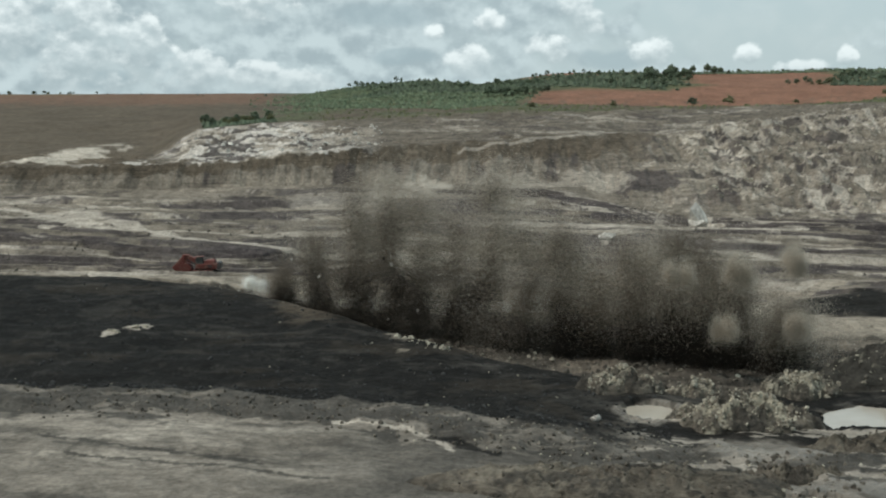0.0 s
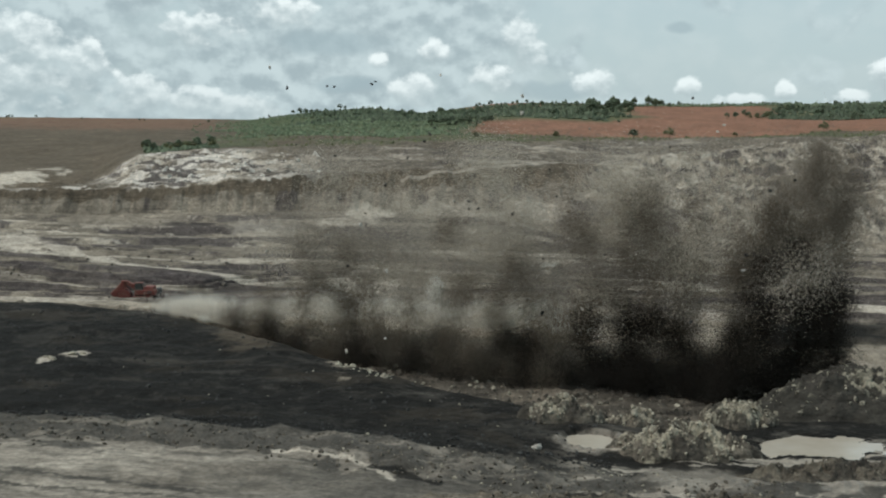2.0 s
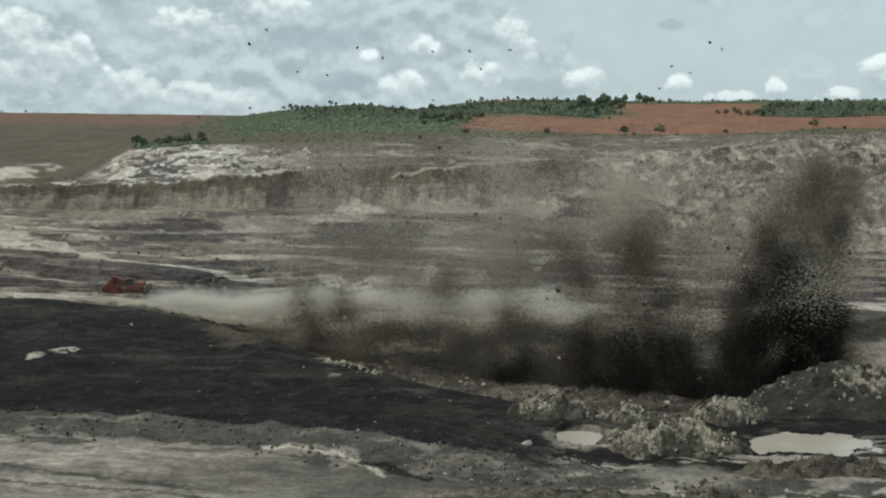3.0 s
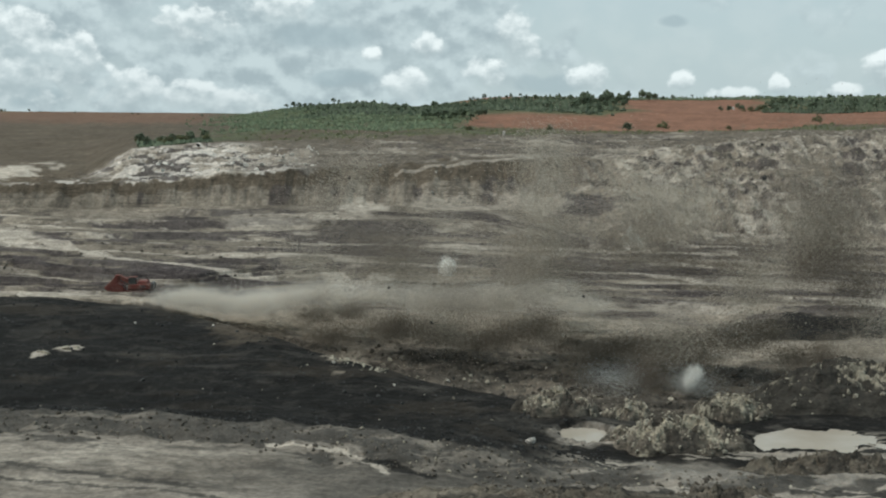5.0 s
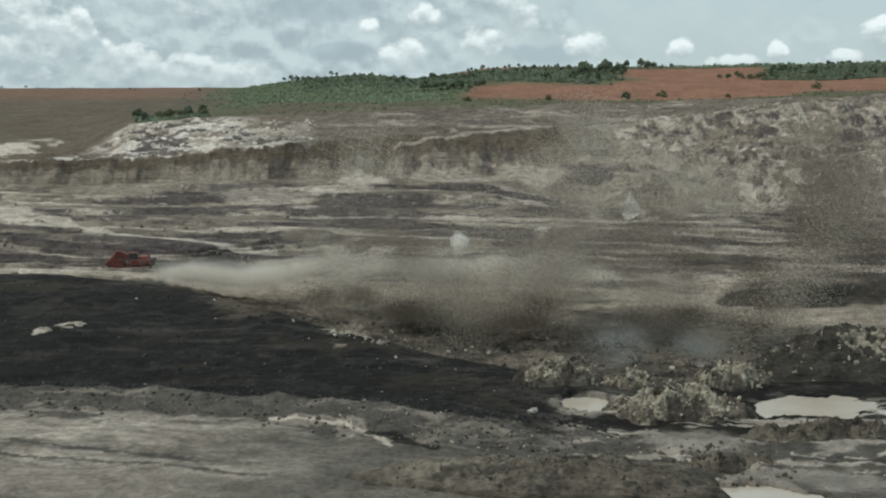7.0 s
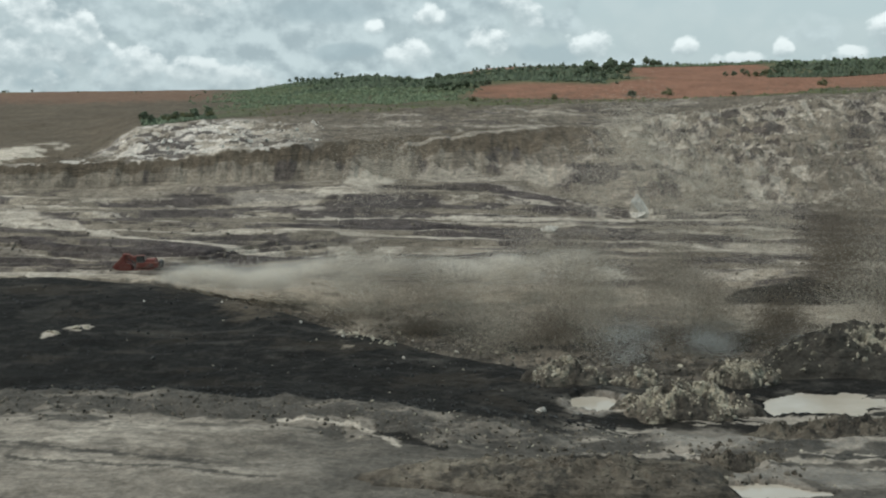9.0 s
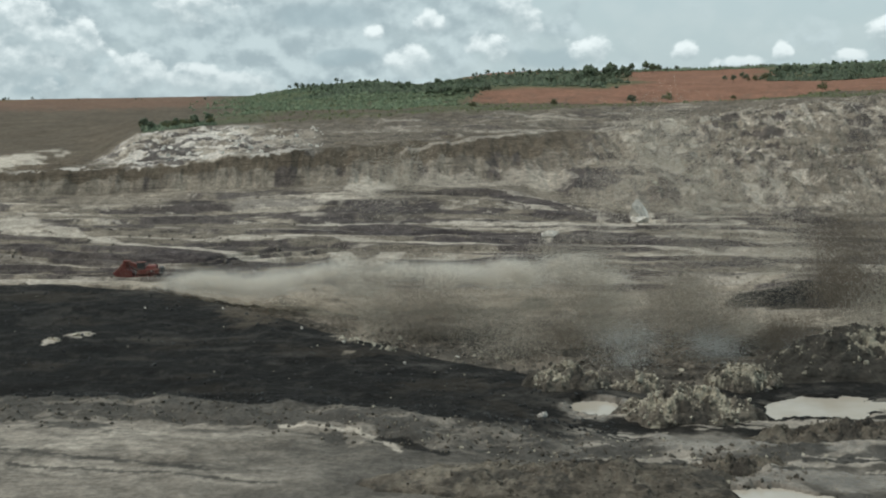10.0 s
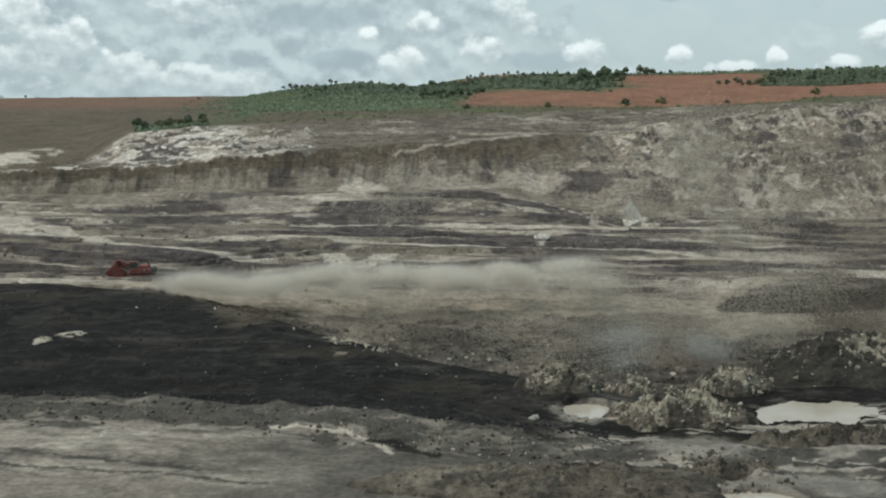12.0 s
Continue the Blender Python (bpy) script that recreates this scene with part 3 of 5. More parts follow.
patch("road", -75, 234, 17.8, 5.3, 100, 0.8)
patch("slate", -97, 258, 9.3, 7.9, 102, 0.4)
patch("road", -114, 312, 12.1, 9.8, 106, 0.9)
patch("slate", -23, 327, 16.4, 9.2, 109, 0.6)
patch("slate", 103, 354, 8.2, 13.9, 111, 0.7)
patch("slate", 62, 316, 14.9, 8.7, 112, 0.5)
patch("pale", 58, 363, 2.5, 17.3, 113, 1)
patch("pale", 26, 320, 2.0, 7.1, 114, 1)
patch("pale", 41, 327, 1.6, 6.1, 115, 0.8)
patch("road", 80, 300, 17.9, 5.6, 116, 0.6)
patch("road", 58, 262, 17.6, 11.2, 117, 0.75)
patch("road", 14, 264, 24.9, 12.5, 118, 0.45)
patch("pale", 97, 383, 3.0, 12.1, 119, 0.9)
patch("pale", 105, 392, 2.4, 15.3, 120, 0.8)
patch("pale", 116, 398, 3.2, 7.8, 121, 0.7)
patch("pale", -27, 396, 10.2, 11.0, 122, 0.8)
patch("pale", -37, 378, 5.3, 11.6, 123, 0.7)
patch("slate", 46, 406, 11.9, 11.3, 124, 0.8)
patch("pale", 97, 270, 4.3, 13.4, 125, 1)
patch("pale", -164, 447, 12.5, 49.6, 130, 0.9)
patch("slate", -101, 426, 6.1, 8.9, 131, 0.7)
patch("slate", -90, 439, 8.3, 8.8, 132, 0.7)
patch("slate", -57, 419, 10.9, 7.1, 133, 0.6)
patch("pale", 30, 412, 11.4, 9.3, 134, 0.45)
patch("pale", 3, 406, 11.4, 7.8, 135, 0.4)
patch("slate", -17, 363, 13.4, 22.8, 136, 0.4)
patch("tan", -96, 374, 16.1, 22.0, 137, 0.5)
patch("pale", -53, 363, 15.0, 16.2, 138, 0.4)
patch("coal", 72, 233, 16.0, 11.4, 139, 0.85)
patch("coal", 39, 223, 15.5, 12.9, 140, 0.5)
patch("sand", -9, 116, 1.7, 3.4, 141, 0.9)
patch("sand", -13, 119, 3.7, 1.5, 142, 0.8)
patch("pale", -57, 170, 1.4, 1.9, 143, 0.9)
patch("pale", -54, 174, 1.8, 2.9, 144, 0.8)
patch("grey", -64, 189, 3.5, 7.3, 145, 0.3)
patch("brown", -30, 203, 8.5, 24.2, 146, 0.5)
patch("tan", -15, 191, 2.7, 24.8, 147, 0.7)
patch("grey", -41, 171, 3.2, 4.1, 148, 0.3)
damp(25, 115, 7.3, 8.3, 200)
damp(26, 99, 3.3, 4.2, 201)
damp(33, 99, 5.0, 3.6, 202)
damp(37, 111, 2.1, 1.9, 203)
damp(16, 134, 3.7, 4.8, 204)


def sheet_height(x, y):
    """Height of the ground at a place."""
    turn, r = np.array([math.atan2(x, y)]), math.hypot(x, y)
    reach, _ = stations(turn)
    s = float(np.interp(r, reach[:, 0], np.arange(len(reach))))
    _, z = ground_base(turn, np.array([s]))
    return float(z[0] + relief(np.array([x]), np.array([y]), np.array([s]))[0])


def build_ground():
    s_all = np.concatenate([k + np.arange(n) / n for k, n in enumerate(ROWS)] + [[float(len(ROWS))]])
    reach, high = stations(TURNS)
    k = np.minimum(np.floor(s_all).astype(int), len(ROWS) - 1)
    f = (s_all - k)[:, None]
    r = reach[k] * (1 - f) + reach[k + 1] * f
    z = high[k] * (1 - f) + high[k + 1] * f
    s = np.repeat(s_all[:, None], len(TURNS), 1)
    x, y = r * np.sin(TURNS), r * np.cos(TURNS)
    z = z + relief(x, y, s)
    # round and behind the camera the pit's rim stays high
    rim = step(np.abs(TURNS), radians(40), radians(75))[None, :]
    z = z * (1 - rim) + (34.4 + 2.0 * rough(x / 90, y / 90, 4, 83) * step(r, 5, 60)) * rim
    c, wet, beds = colours(x, y, z, s)
    c = c * (1 - rim[..., None]) + np.array(SOIL["brown"]) * rim[..., None]
    rows, cols = x.shape
    co = np.stack([x, y, z], -1).reshape(-1, 3)
    idx = np.arange(rows * cols).reshape(rows, cols)
    quads = np.stack([idx[:-1, :-1], idx[:-1, 1:], idx[1:, 1:], idx[1:, :-1]], -1).reshape(-1, 4)
    # the spot on which the camera stands
    hub = len(co)
    co = np.concatenate([co, [[0, 0, 34.4]]])
    fan = np.stack([np.full(cols - 1, hub), idx[0, 1:], idx[0, :-1]], -1)
    me = bpy.data.meshes.new("ground")
    me.vertices.add(len(co))
    me.vertices.foreach_set("co", co.ravel())
    loops = np.concatenate([quads.ravel(), fan.ravel()])
    me.loops.add(len(loops))
    me.loops.foreach_set("vertex_index", loops.astype(np.int32))
    starts = np.concatenate([np.arange(len(quads)) * 4, len(quads) * 4 + np.arange(len(fan)) * 3])
    me.polygons.add(len(starts))
    me.polygons.foreach_set("loop_start", starts.astype(np.int32))
    me.polygons.foreach_set("use_smooth", np.ones(len(starts), dtype=bool))
    me.update(calc_edges=True)
    rgba = np.ones((len(co), 4), dtype=np.float32)
    rgba[:-1, :3] = c.reshape(-1, 3)
    me.attributes.new("layers", "FLOAT_COLOR", "POINT").data.foreach_set("color", rgba.ravel())
    damp = np.zeros(len(co), dtype=np.float32)
    damp[:-1] = wet.ravel()
    me.attributes.new("wet", "FLOAT", "POINT").data.foreach_set("value", damp)
    bedded = np.zeros(len(co), dtype=np.float32)
    bedded[:-1] = beds.ravel()
    me.attributes.new("beds", "FLOAT", "POINT").data.foreach_set("value", bedded)
    me.materials.append(EARTH)
    return tagged(new("ground", me), "open pit mine ground with black coal bench and tan rock terraces", "ground", kind="structure")


ground = build_ground()

# ---- helpers for things ----
rng = np.random.default_rng(7)


def mesh_of(name, co, faces, mat, smooth=False):
    """A mesh from arrays: points and faces of one size."""
    co, faces = np.asarray(co, dtype=np.float32), np.asarray(faces, dtype=np.int32)
    me = bpy.data.meshes.new(name)
    me.vertices.add(len(co))
    me.vertices.foreach_set("co", co.ravel())
    me.loops.add(faces.size)
    me.loops.foreach_set("vertex_index", faces.ravel())
    me.polygons.add(len(faces))
    me.polygons.foreach_set("loop_start", np.arange(len(faces), dtype=np.int32) * faces.shape[1])
    me.polygons.foreach_set("use_smooth", np.full(len(faces), smooth))
    me.update(calc_edges=True)
    me.materials.append(mat)
    return me


def part(name, bm, mat, parent=None, label=""):
    """Link a bmesh as one mesh object, under a thing or a part."""
    me = bpy.data.meshes.new(name)
    bm.to_mesh(me)
    bm.free()
    me.materials.append(mat)
    ob = new(name, me)
    if parent is not None:
        ob.parent = parent
    return tagged(ob, label)


def block(bm, size, at, turn=(0, 0, 0), taper=1.0, bevel=0.06):
    """A bevelled box, its top narrowed by taper."""
    made = bmesh.ops.create_cube(bm, size=1.0)["verts"]
    for v in made:
        k = taper if v.co.z > 0 else 1.0
        v.co = Vector((v.co.x * size[0] * k, v.co.y * size[1] * k, v.co.z * size[2]))
    if bevel:
        edges = list({e for v in made for e in v.link_edges})
        made = list({v for f in bmesh.ops.bevel(bm, geom=edges, offset=bevel, segments=1, affect="EDGES")["faces"] for v in f.verts}
                    | {v for v in made if v.is_valid})
    bmesh.ops.transform(bm, matrix=pose(*at, *turn), verts=made)


def rod(bm, a, b, r0, r1=None, sides=8):
    a, b = Vector(a), Vector(b)
    made = bmesh.ops.create_cone(bm, cap_ends=True, segments=sides, radius1=r0, radius2=r0 if r1 is None else r1, depth=(b - a).length)["verts"]
    turn = (b - a).to_track_quat("Z", "Y").to_matrix().to_4x4()
    bmesh.ops.transform(bm, matrix=Matrix.Translation((a + b) / 2) @ turn, verts=made)


GOLD = (1 + 5 ** 0.5) / 2
ICO = np.array([(-1, GOLD, 0), (1, GOLD, 0), (-1, -GOLD, 0), (1, -GOLD, 0), (0, -1, GOLD), (0, 1, GOLD), (0, -1, -GOLD), (0, 1, -GOLD),
                (GOLD, 0, -1), (GOLD, 0, 1), (-GOLD, 0, -1), (-GOLD, 0, 1)]) / 1.9
ICO_F = np.array([tuple(int(d, 16) for d in f) for f in
                  "0b5 051 017 07a 0ab 159 5b4 ba2 a76 718 394 342 326 368 389 495 24b 62a 867 981".split()])
OCT = np.array([(1, 0, 0), (-1, 0, 0), (0, 1, 0), (0, -1, 0), (0, 0, 1), (0, 0, -1)], dtype=float)
OCT_F = np.array([tuple(int(d) for d in f) for f in "024 214 134 304 205 125 315 035".split()])


def lumps(at, sizes, shape=ICO, faces=ICO_F, jitter=0.3, flat=1.0):
    """Many jagged lumps in one set of arrays."""
    n, k = len(at), len(shape)
    p = shape[None] * (1 + jitter * rng.uniform(-1, 1, (n, k, 1))) * (1 + 0.5 * jitter * rng.uniform(-1, 1, (n, 1, 3)))
    a = rng.uniform(0, 2 * math.pi, n)
    ca, sa = np.cos(a)[:, None], np.sin(a)[:, None]
    p = np.stack([p[..., 0] * ca - p[..., 1] * sa, p[..., 0] * sa + p[..., 1] * ca, p[..., 2] * flat], -1)
    p = p * np.asarray(sizes)[:, None, None] + np.asarray(at)[:, None, :]
    f = faces[None] + (np.arange(n) * k)[:, None, None]
    return p.reshape(-1, 3), f.reshape(-1, 3)


def stuff(name, at, sizes, mat, label, category, parent=None, **kw):
    co, f = lumps(at, sizes, **kw)
    ob = new(name, mesh_of(name, co, f, mat))
    if parent is not None:
        ob.parent = parent
        return tagged(ob, label, kind="stuff")
    return tagged(ob, label, category, kind="stuff")


ROCKS = {}


def rock_mesh(mat, i):
    """One of six boulder shapes in a material."""
    if (mat.name, i) not in ROCKS:
        co, f = lumps(np.zeros((1, 3)), np.ones(1), jitter=0.38, flat=0.8)
        ROCKS[mat.name, i] = mesh_of("boulder", co, f, mat)
    return ROCKS[mat.name, i]


# ---- earth mounds ----
def earth_mound(x, y, rx, ry, tall, pale, seed, label, turn=0.0, ragged=1.0, rocks=320, boulders=14, rock=None, soil="rubble", cap=0.45):
    """A heap of dumped rock: rough body, loose rocks and boulders on it."""
    rings, spokes = 60, 200
    rho = np.linspace(0, 1.08, rings)[:, None]
    a = np.linspace(0, 2 * math.pi, spokes, endpoint=False)[None, :]
    edge = 1 + 0.28 * rough(np.cos(a) * 1.5 + seed, np.sin(a) * 1.5, 4, seed)
    u, v = rho * np.cos(a) * edge * rx, rho * np.sin(a) * edge * ry
    ct, st = math.cos(turn), math.sin(turn)
    lx, ly = u * ct - v * st, u * st + v * ct
    wx, wy = lx + x, ly + y
    dome = np.clip(1 - rho ** 1.9, 0, 1) ** 0.8
    lump = rough(wx / (0.3 * rx + 1.5), wy / (0.3 * ry + 1.5), 4, seed, 0.6)
    crag = rough(wx / 1.5, wy / 1.5, 5, seed + 5, 0.7)
    z = tall * dome ** (0.75 if tall > 5 else 1.0) * (0.9 + (0.22 if tall > 5 else 0.3) * lump) + ragged * (0.25 + 0.75 * dome) * (
        1.0 * np.abs(crag) + 0.8 * (chips(wx, wy, 1.3, 1.3, seed + 9) - 0.5) + 0.4 * (chips(wx, wy, 0.6, 0.6, seed + 19) - 0.5))
    floor_z = sheet_height(x, y)
    z = z - 1.1 * step(rho, 0.9, 1.08)
    c = np.empty(z.shape + (3,))
    c[:] = SOIL[soil]
    m = pale * step(rough(wx / 3.2, wy / 3.2, 6, seed + 13, 0.72) + 0.9 * (dome - cap), 0.1, 0.3)
    c = c * (1 - m[..., None]) + np.array((0.43, 0.39, 0.30)) * m[..., None]
    m = 0.85 * step(rough(wx / 3.0, wy / 3.0, 6, seed + 17, 0.74), 0.12, 0.3)
    c = c * (1 - m[..., None]) + np.array((0.055, 0.05, 0.043)) * m[..., None]
    co = np.stack([lx + 0 * z, ly + 0 * z, z], -1).reshape(-1, 3)
    idx = np.arange(rings * spokes).reshape(rings, spokes)
    nxt = np.roll(idx, -1, 1)
    quads = np.stack([idx[:-1], idx[1:], nxt[1:], nxt[:-1]], -1).reshape(-1, 4)
    me = mesh_of("earth_mound", co, quads, EARTH, True)
    rgba = np.ones((len(co), 4), dtype=np.float32)
    rgba[:, :3] = c.reshape(-1, 3)
    me.attributes.new("layers", "FLOAT_COLOR", "POINT").data.foreach_set("color", rgba.ravel())
    me.attributes.new("wet", "FLOAT", "POINT")
    me.attributes.new("beds", "FLOAT", "POINT").data.foreach_set("value", np.ones(len(co), dtype=np.float32))
    heap = tagged(new("earth_mound", me), label, "earth mound", "earth mounds by the pit")
    heap.location = (x, y, floor_z)
    # rocks where the body is pale
    w = (m.ravel() < 0.5) * (0.15 + dome.repeat(spokes, 1).ravel()) * (rho.repeat(spokes, 1).ravel() + 0.05)
    pick = rng.choice(len(co), rocks, p=w / w.sum())
    loose = co[pick] + rng.uniform(-0.15, 0.15, (rocks, 3)) - np.array((0, 0, 0.06))
    stuff("rubble", loose, 0.05 + 0.2 * rng.random(rocks) ** 2.5, rock or PALE_ROCK, "loose broken rocks", "rock", heap, jitter=0.6)
    for i, k in enumerate(rng.choice(len(co), boulders, p=w / w.sum())):
        b = new("boulder", rock_mesh((rock or PALE_ROCK) if i % 4 else DARK_ROCK, i % 6))
        b.parent, size = heap, 0.2 + 0.28 * rng.random()
        b.matrix_local = Matrix.Translation(Vector(co[k]) + Vector((0, 0, -0.25 * size))) @ pose(0, 0, 0, *rng.uniform(0, 360, 3)) @ Matrix.Scale(size, 4)
    return heap


earth_mound(13.2, 143.0, 5.0, 2.8, 2.1, 0.75, 301, "mound of pale sandstone rubble at the coal bench's edge", rocks=500)
earth_mound(22.6, 143.0, 3.4, 2.0, 1.2, 0.45, 311, "low mound of dark and pale rubble beside a puddle")
earth_mound(25.6, 129.5, 8.2, 4.6, 2.9, 0.95, 321, "broad mound of light broken rock between two puddles", rocks=800, boulders=24)
earth_mound(35.4, 145.5, 5.2, 3.2, 3.0, 0.85, 331, "mound capped with pale yellowish rock blocks", rocks=500, boulders=18)
earth_mound(56.0, 155.0, 21.0, 8.0, 7.4, 0.6, 341, "large dark earth mound with pale rocks on its crest", rocks=500, boulders=30, soil="earth", cap=1.0)
earth_mound(9.5, 97.0, 15.0, 5.5, 1.9, 0.1, 361, "low bank of grey brown earth with clods", rocks=260, boulders=10, rock=DARK_ROCK, soil="umber", turn=-0.1, ragged=0.5)
earth_mound(25.0, 103.5, 4.6, 2.2, 1.0, 0.1, 371, "small dark earth mound beside the wet track", rocks=80, boulders=4, rock=DARK_ROCK, soil="umber")
earth_mound(38.5, 117.0, 10.0, 4.5, 1.2, 0.1, 381, "dark earth bank in front of the pond", rocks=160, boulders=6, rock=DARK_ROCK, soil="umber")


# ---- ponds ----
def pond(name, x, y, rx, ry, seed, label):
    bm = bmesh.new()
    turns = np.linspace(0, 2 * math.pi, 64, endpoint=False)
    edge = 1.2 + 0.08 * rough(np.cos(turns) * 2 + seed, np.sin(turns) * 2, 3, seed)
    top = [bm.verts.new((x + rx * e * math.cos(a), y + ry * e * math.sin(a), 0.0)) for a, e in zip(turns, edge)]
    bm.faces.new(top)
    ob = part(name, bm, WATER, None)
    ob.location.z = POND_LEVEL[seed]
    return tagged(ob, label, "pond", kind="structure")


POND_LEVEL = {}
for place in PONDS:
    turn = np.array([math.atan2(place[0], place[1])])
    reach, _ = stations(turn)
    s_here = np.interp(math.hypot(place[0], place[1]), reach[:, 0], np.arange(len(reach)))
    POND_LEVEL[place[4]] = float(ground_base(turn, np.array([s_here]))[1][0]) - 0.28
    pond("water", *place, "shallow milky brown rain water pond in the mine floor")


# ---- rubble and stones on the ground ----
def scatter(count, s_low, s_high, side_low, side_high, size, power, lift=0.2, fade=0.0):
    """Places on the sheet between two zones and two bearings, with sizes."""
    side, s = rng.uniform(side_low, side_high, count), rng.uniform(s_low, s_high, count)
    turn = np.arctan(side)
    reach, high = stations(turn)
    k = np.floor(s).astype(int)
    f, col = s - k, np.arange(count)
    r = reach[k, col] * (1 - f) + reach[k + 1, col] * f
    z = high[k, col] * (1 - f) + high[k + 1, col] * f
    x, y = r * np.sin(turn), r * np.cos(turn)
    z = z + relief(x, y, s)
    sizes = size[0] + (size[1] - size[0]) * rng.random(count) ** power
    if fade:
        keep = np.minimum(side - side_low, side_high - side) / fade + 0.9 * rough(x / 50, y / 50, 4, 91) > rng.random(count)
        x, y, z, sizes = x[keep], y[keep], z[keep], sizes[keep]
    return np.stack([x, y, z + lift * sizes], -1), sizes


stuff("pit_rubble", *scatter(2600, 5.3, 6.8, -0.12, 0.26, (0.08, 0.55), 3.5, 0.1), DARK_ROCK, "blasted grey brown rock rubble on the pit floor", "rubble", jitter=0.45)
stuff("pale_pit_rubble", *scatter(420, 5.3, 6.5, -0.1, 0.2, (0.08, 0.5), 3.5, 0.1), PALE_ROCK, "pale broken rock on the pit floor", "rubble", jitter=0.45)
stuff("edge_rubble", *scatter(260, 4.9, 5.7, -0.095, -0.045, (0.1, 0.5), 2.5, 0.1), PALE_ROCK, "pale rubble along the pit's rim", "rubble", jitter=0.45)
stuff("coal_lumps", *scatter(1800, 3.1, 5.0, -0.42, 0.14, (0.04, 0.28), 3.5, 0.1), COAL_ROCK, "loose coal lumps on the black bench", "coal", jitter=0.45)
stuff("pale_stones", *scatter(60, 3.9, 5.0, -0.42, 0.14, (0.04, 0.2), 3.0, 0.1), PALE_ROCK, "pale stones strewn over the black coal bench", "stone", jitter=0.45)
stuff("bank_clods", *scatter(1500, 1.9, 3.1, -0.42, 0.3, (0.05, 0.28), 3.0, 0.1), DARK_ROCK, "earth clods along the grey bank", "clod", jitter=0.45)
stuff("bank_stones", *scatter(300, 1.2, 3.1, -0.1, 0.4, (0.04, 0.2), 3.0, 0.1), PALE_ROCK, "pale stones on the wet dark ground", "stone", jitter=0.45)
stuff("bench_rocks", *scatter(1500, 7.8, 12.0, -0.44, 0.44, (0.1, 0.5), 3.5, 0.0), DARK_ROCK, "dark fallen rocks along the pit terraces", "rock", jitter=0.45)
stuff("face_blocks", *scatter(500, 12.1, 13.2, 0.16, 0.44, (0.2, 1.0), 3.0, -0.1), PALE_ROCK, "pale blocks weathering out of the rock face", "rock", jitter=0.45)
stuff("outcrop_blocks", *scatter(130, 13.05, 13.9, -0.26, -0.1, (0.3, 1.4), 2.6, -0.1), WHITE_ROCK, "white claystone blocks of the upper outcrop", "rock", jitter=0.45)


def stone(x, y, size, mat, label, stretch=(1.0, 1.0, 1.0), name="boulder"):
    i = int(rng.integers(6))
    ob = new(name, rock_mesh(mat, i))
    ob.matrix_world = Matrix.Translation((x, y, sheet_height(x, y) + 0.25 * size * stretch[2])) @ pose(0, 0, 0, 0, 0, rng.uniform(0, 360)) @ \
        Matrix.Diagonal((size * stretch[0], size * stretch[1], size * stretch[2], 1))
    return tagged(ob, label, "boulder", "single boulders")


for x, y, size in ((-56.5, 170.5, 0.8), (-55.6, 169.6, 0.55), (-57.6, 171.5, 0.5), (-54.0, 172.6, 1.0), (-52.8, 173.5, 0.7), (-53.5, 171.8, 0.5)):
    stone(x, y, 0.6 * size, PALE_ROCK, "pale boulder lying on the black coal bench", (1.2, 1, 0.8))
stone(9.7, 129.5, 0.55, WHITE_ROCK, "small white boulder beside the dark bank")
stone(55.5, 352.0, 3.2, WHITE_ROCK, "white standing rock pillar on the pit terrace", (0.8, 0.8, 2.0))
stone(54.6, 350.0, 2.6, WHITE_ROCK, "white block at the foot of a rock pillar", (1.3, 1, 0.8))
stone(26.0, 318.0, 1.9, WHITE_ROCK, "white block on the dark terrace", (1.2, 1, 0.9))


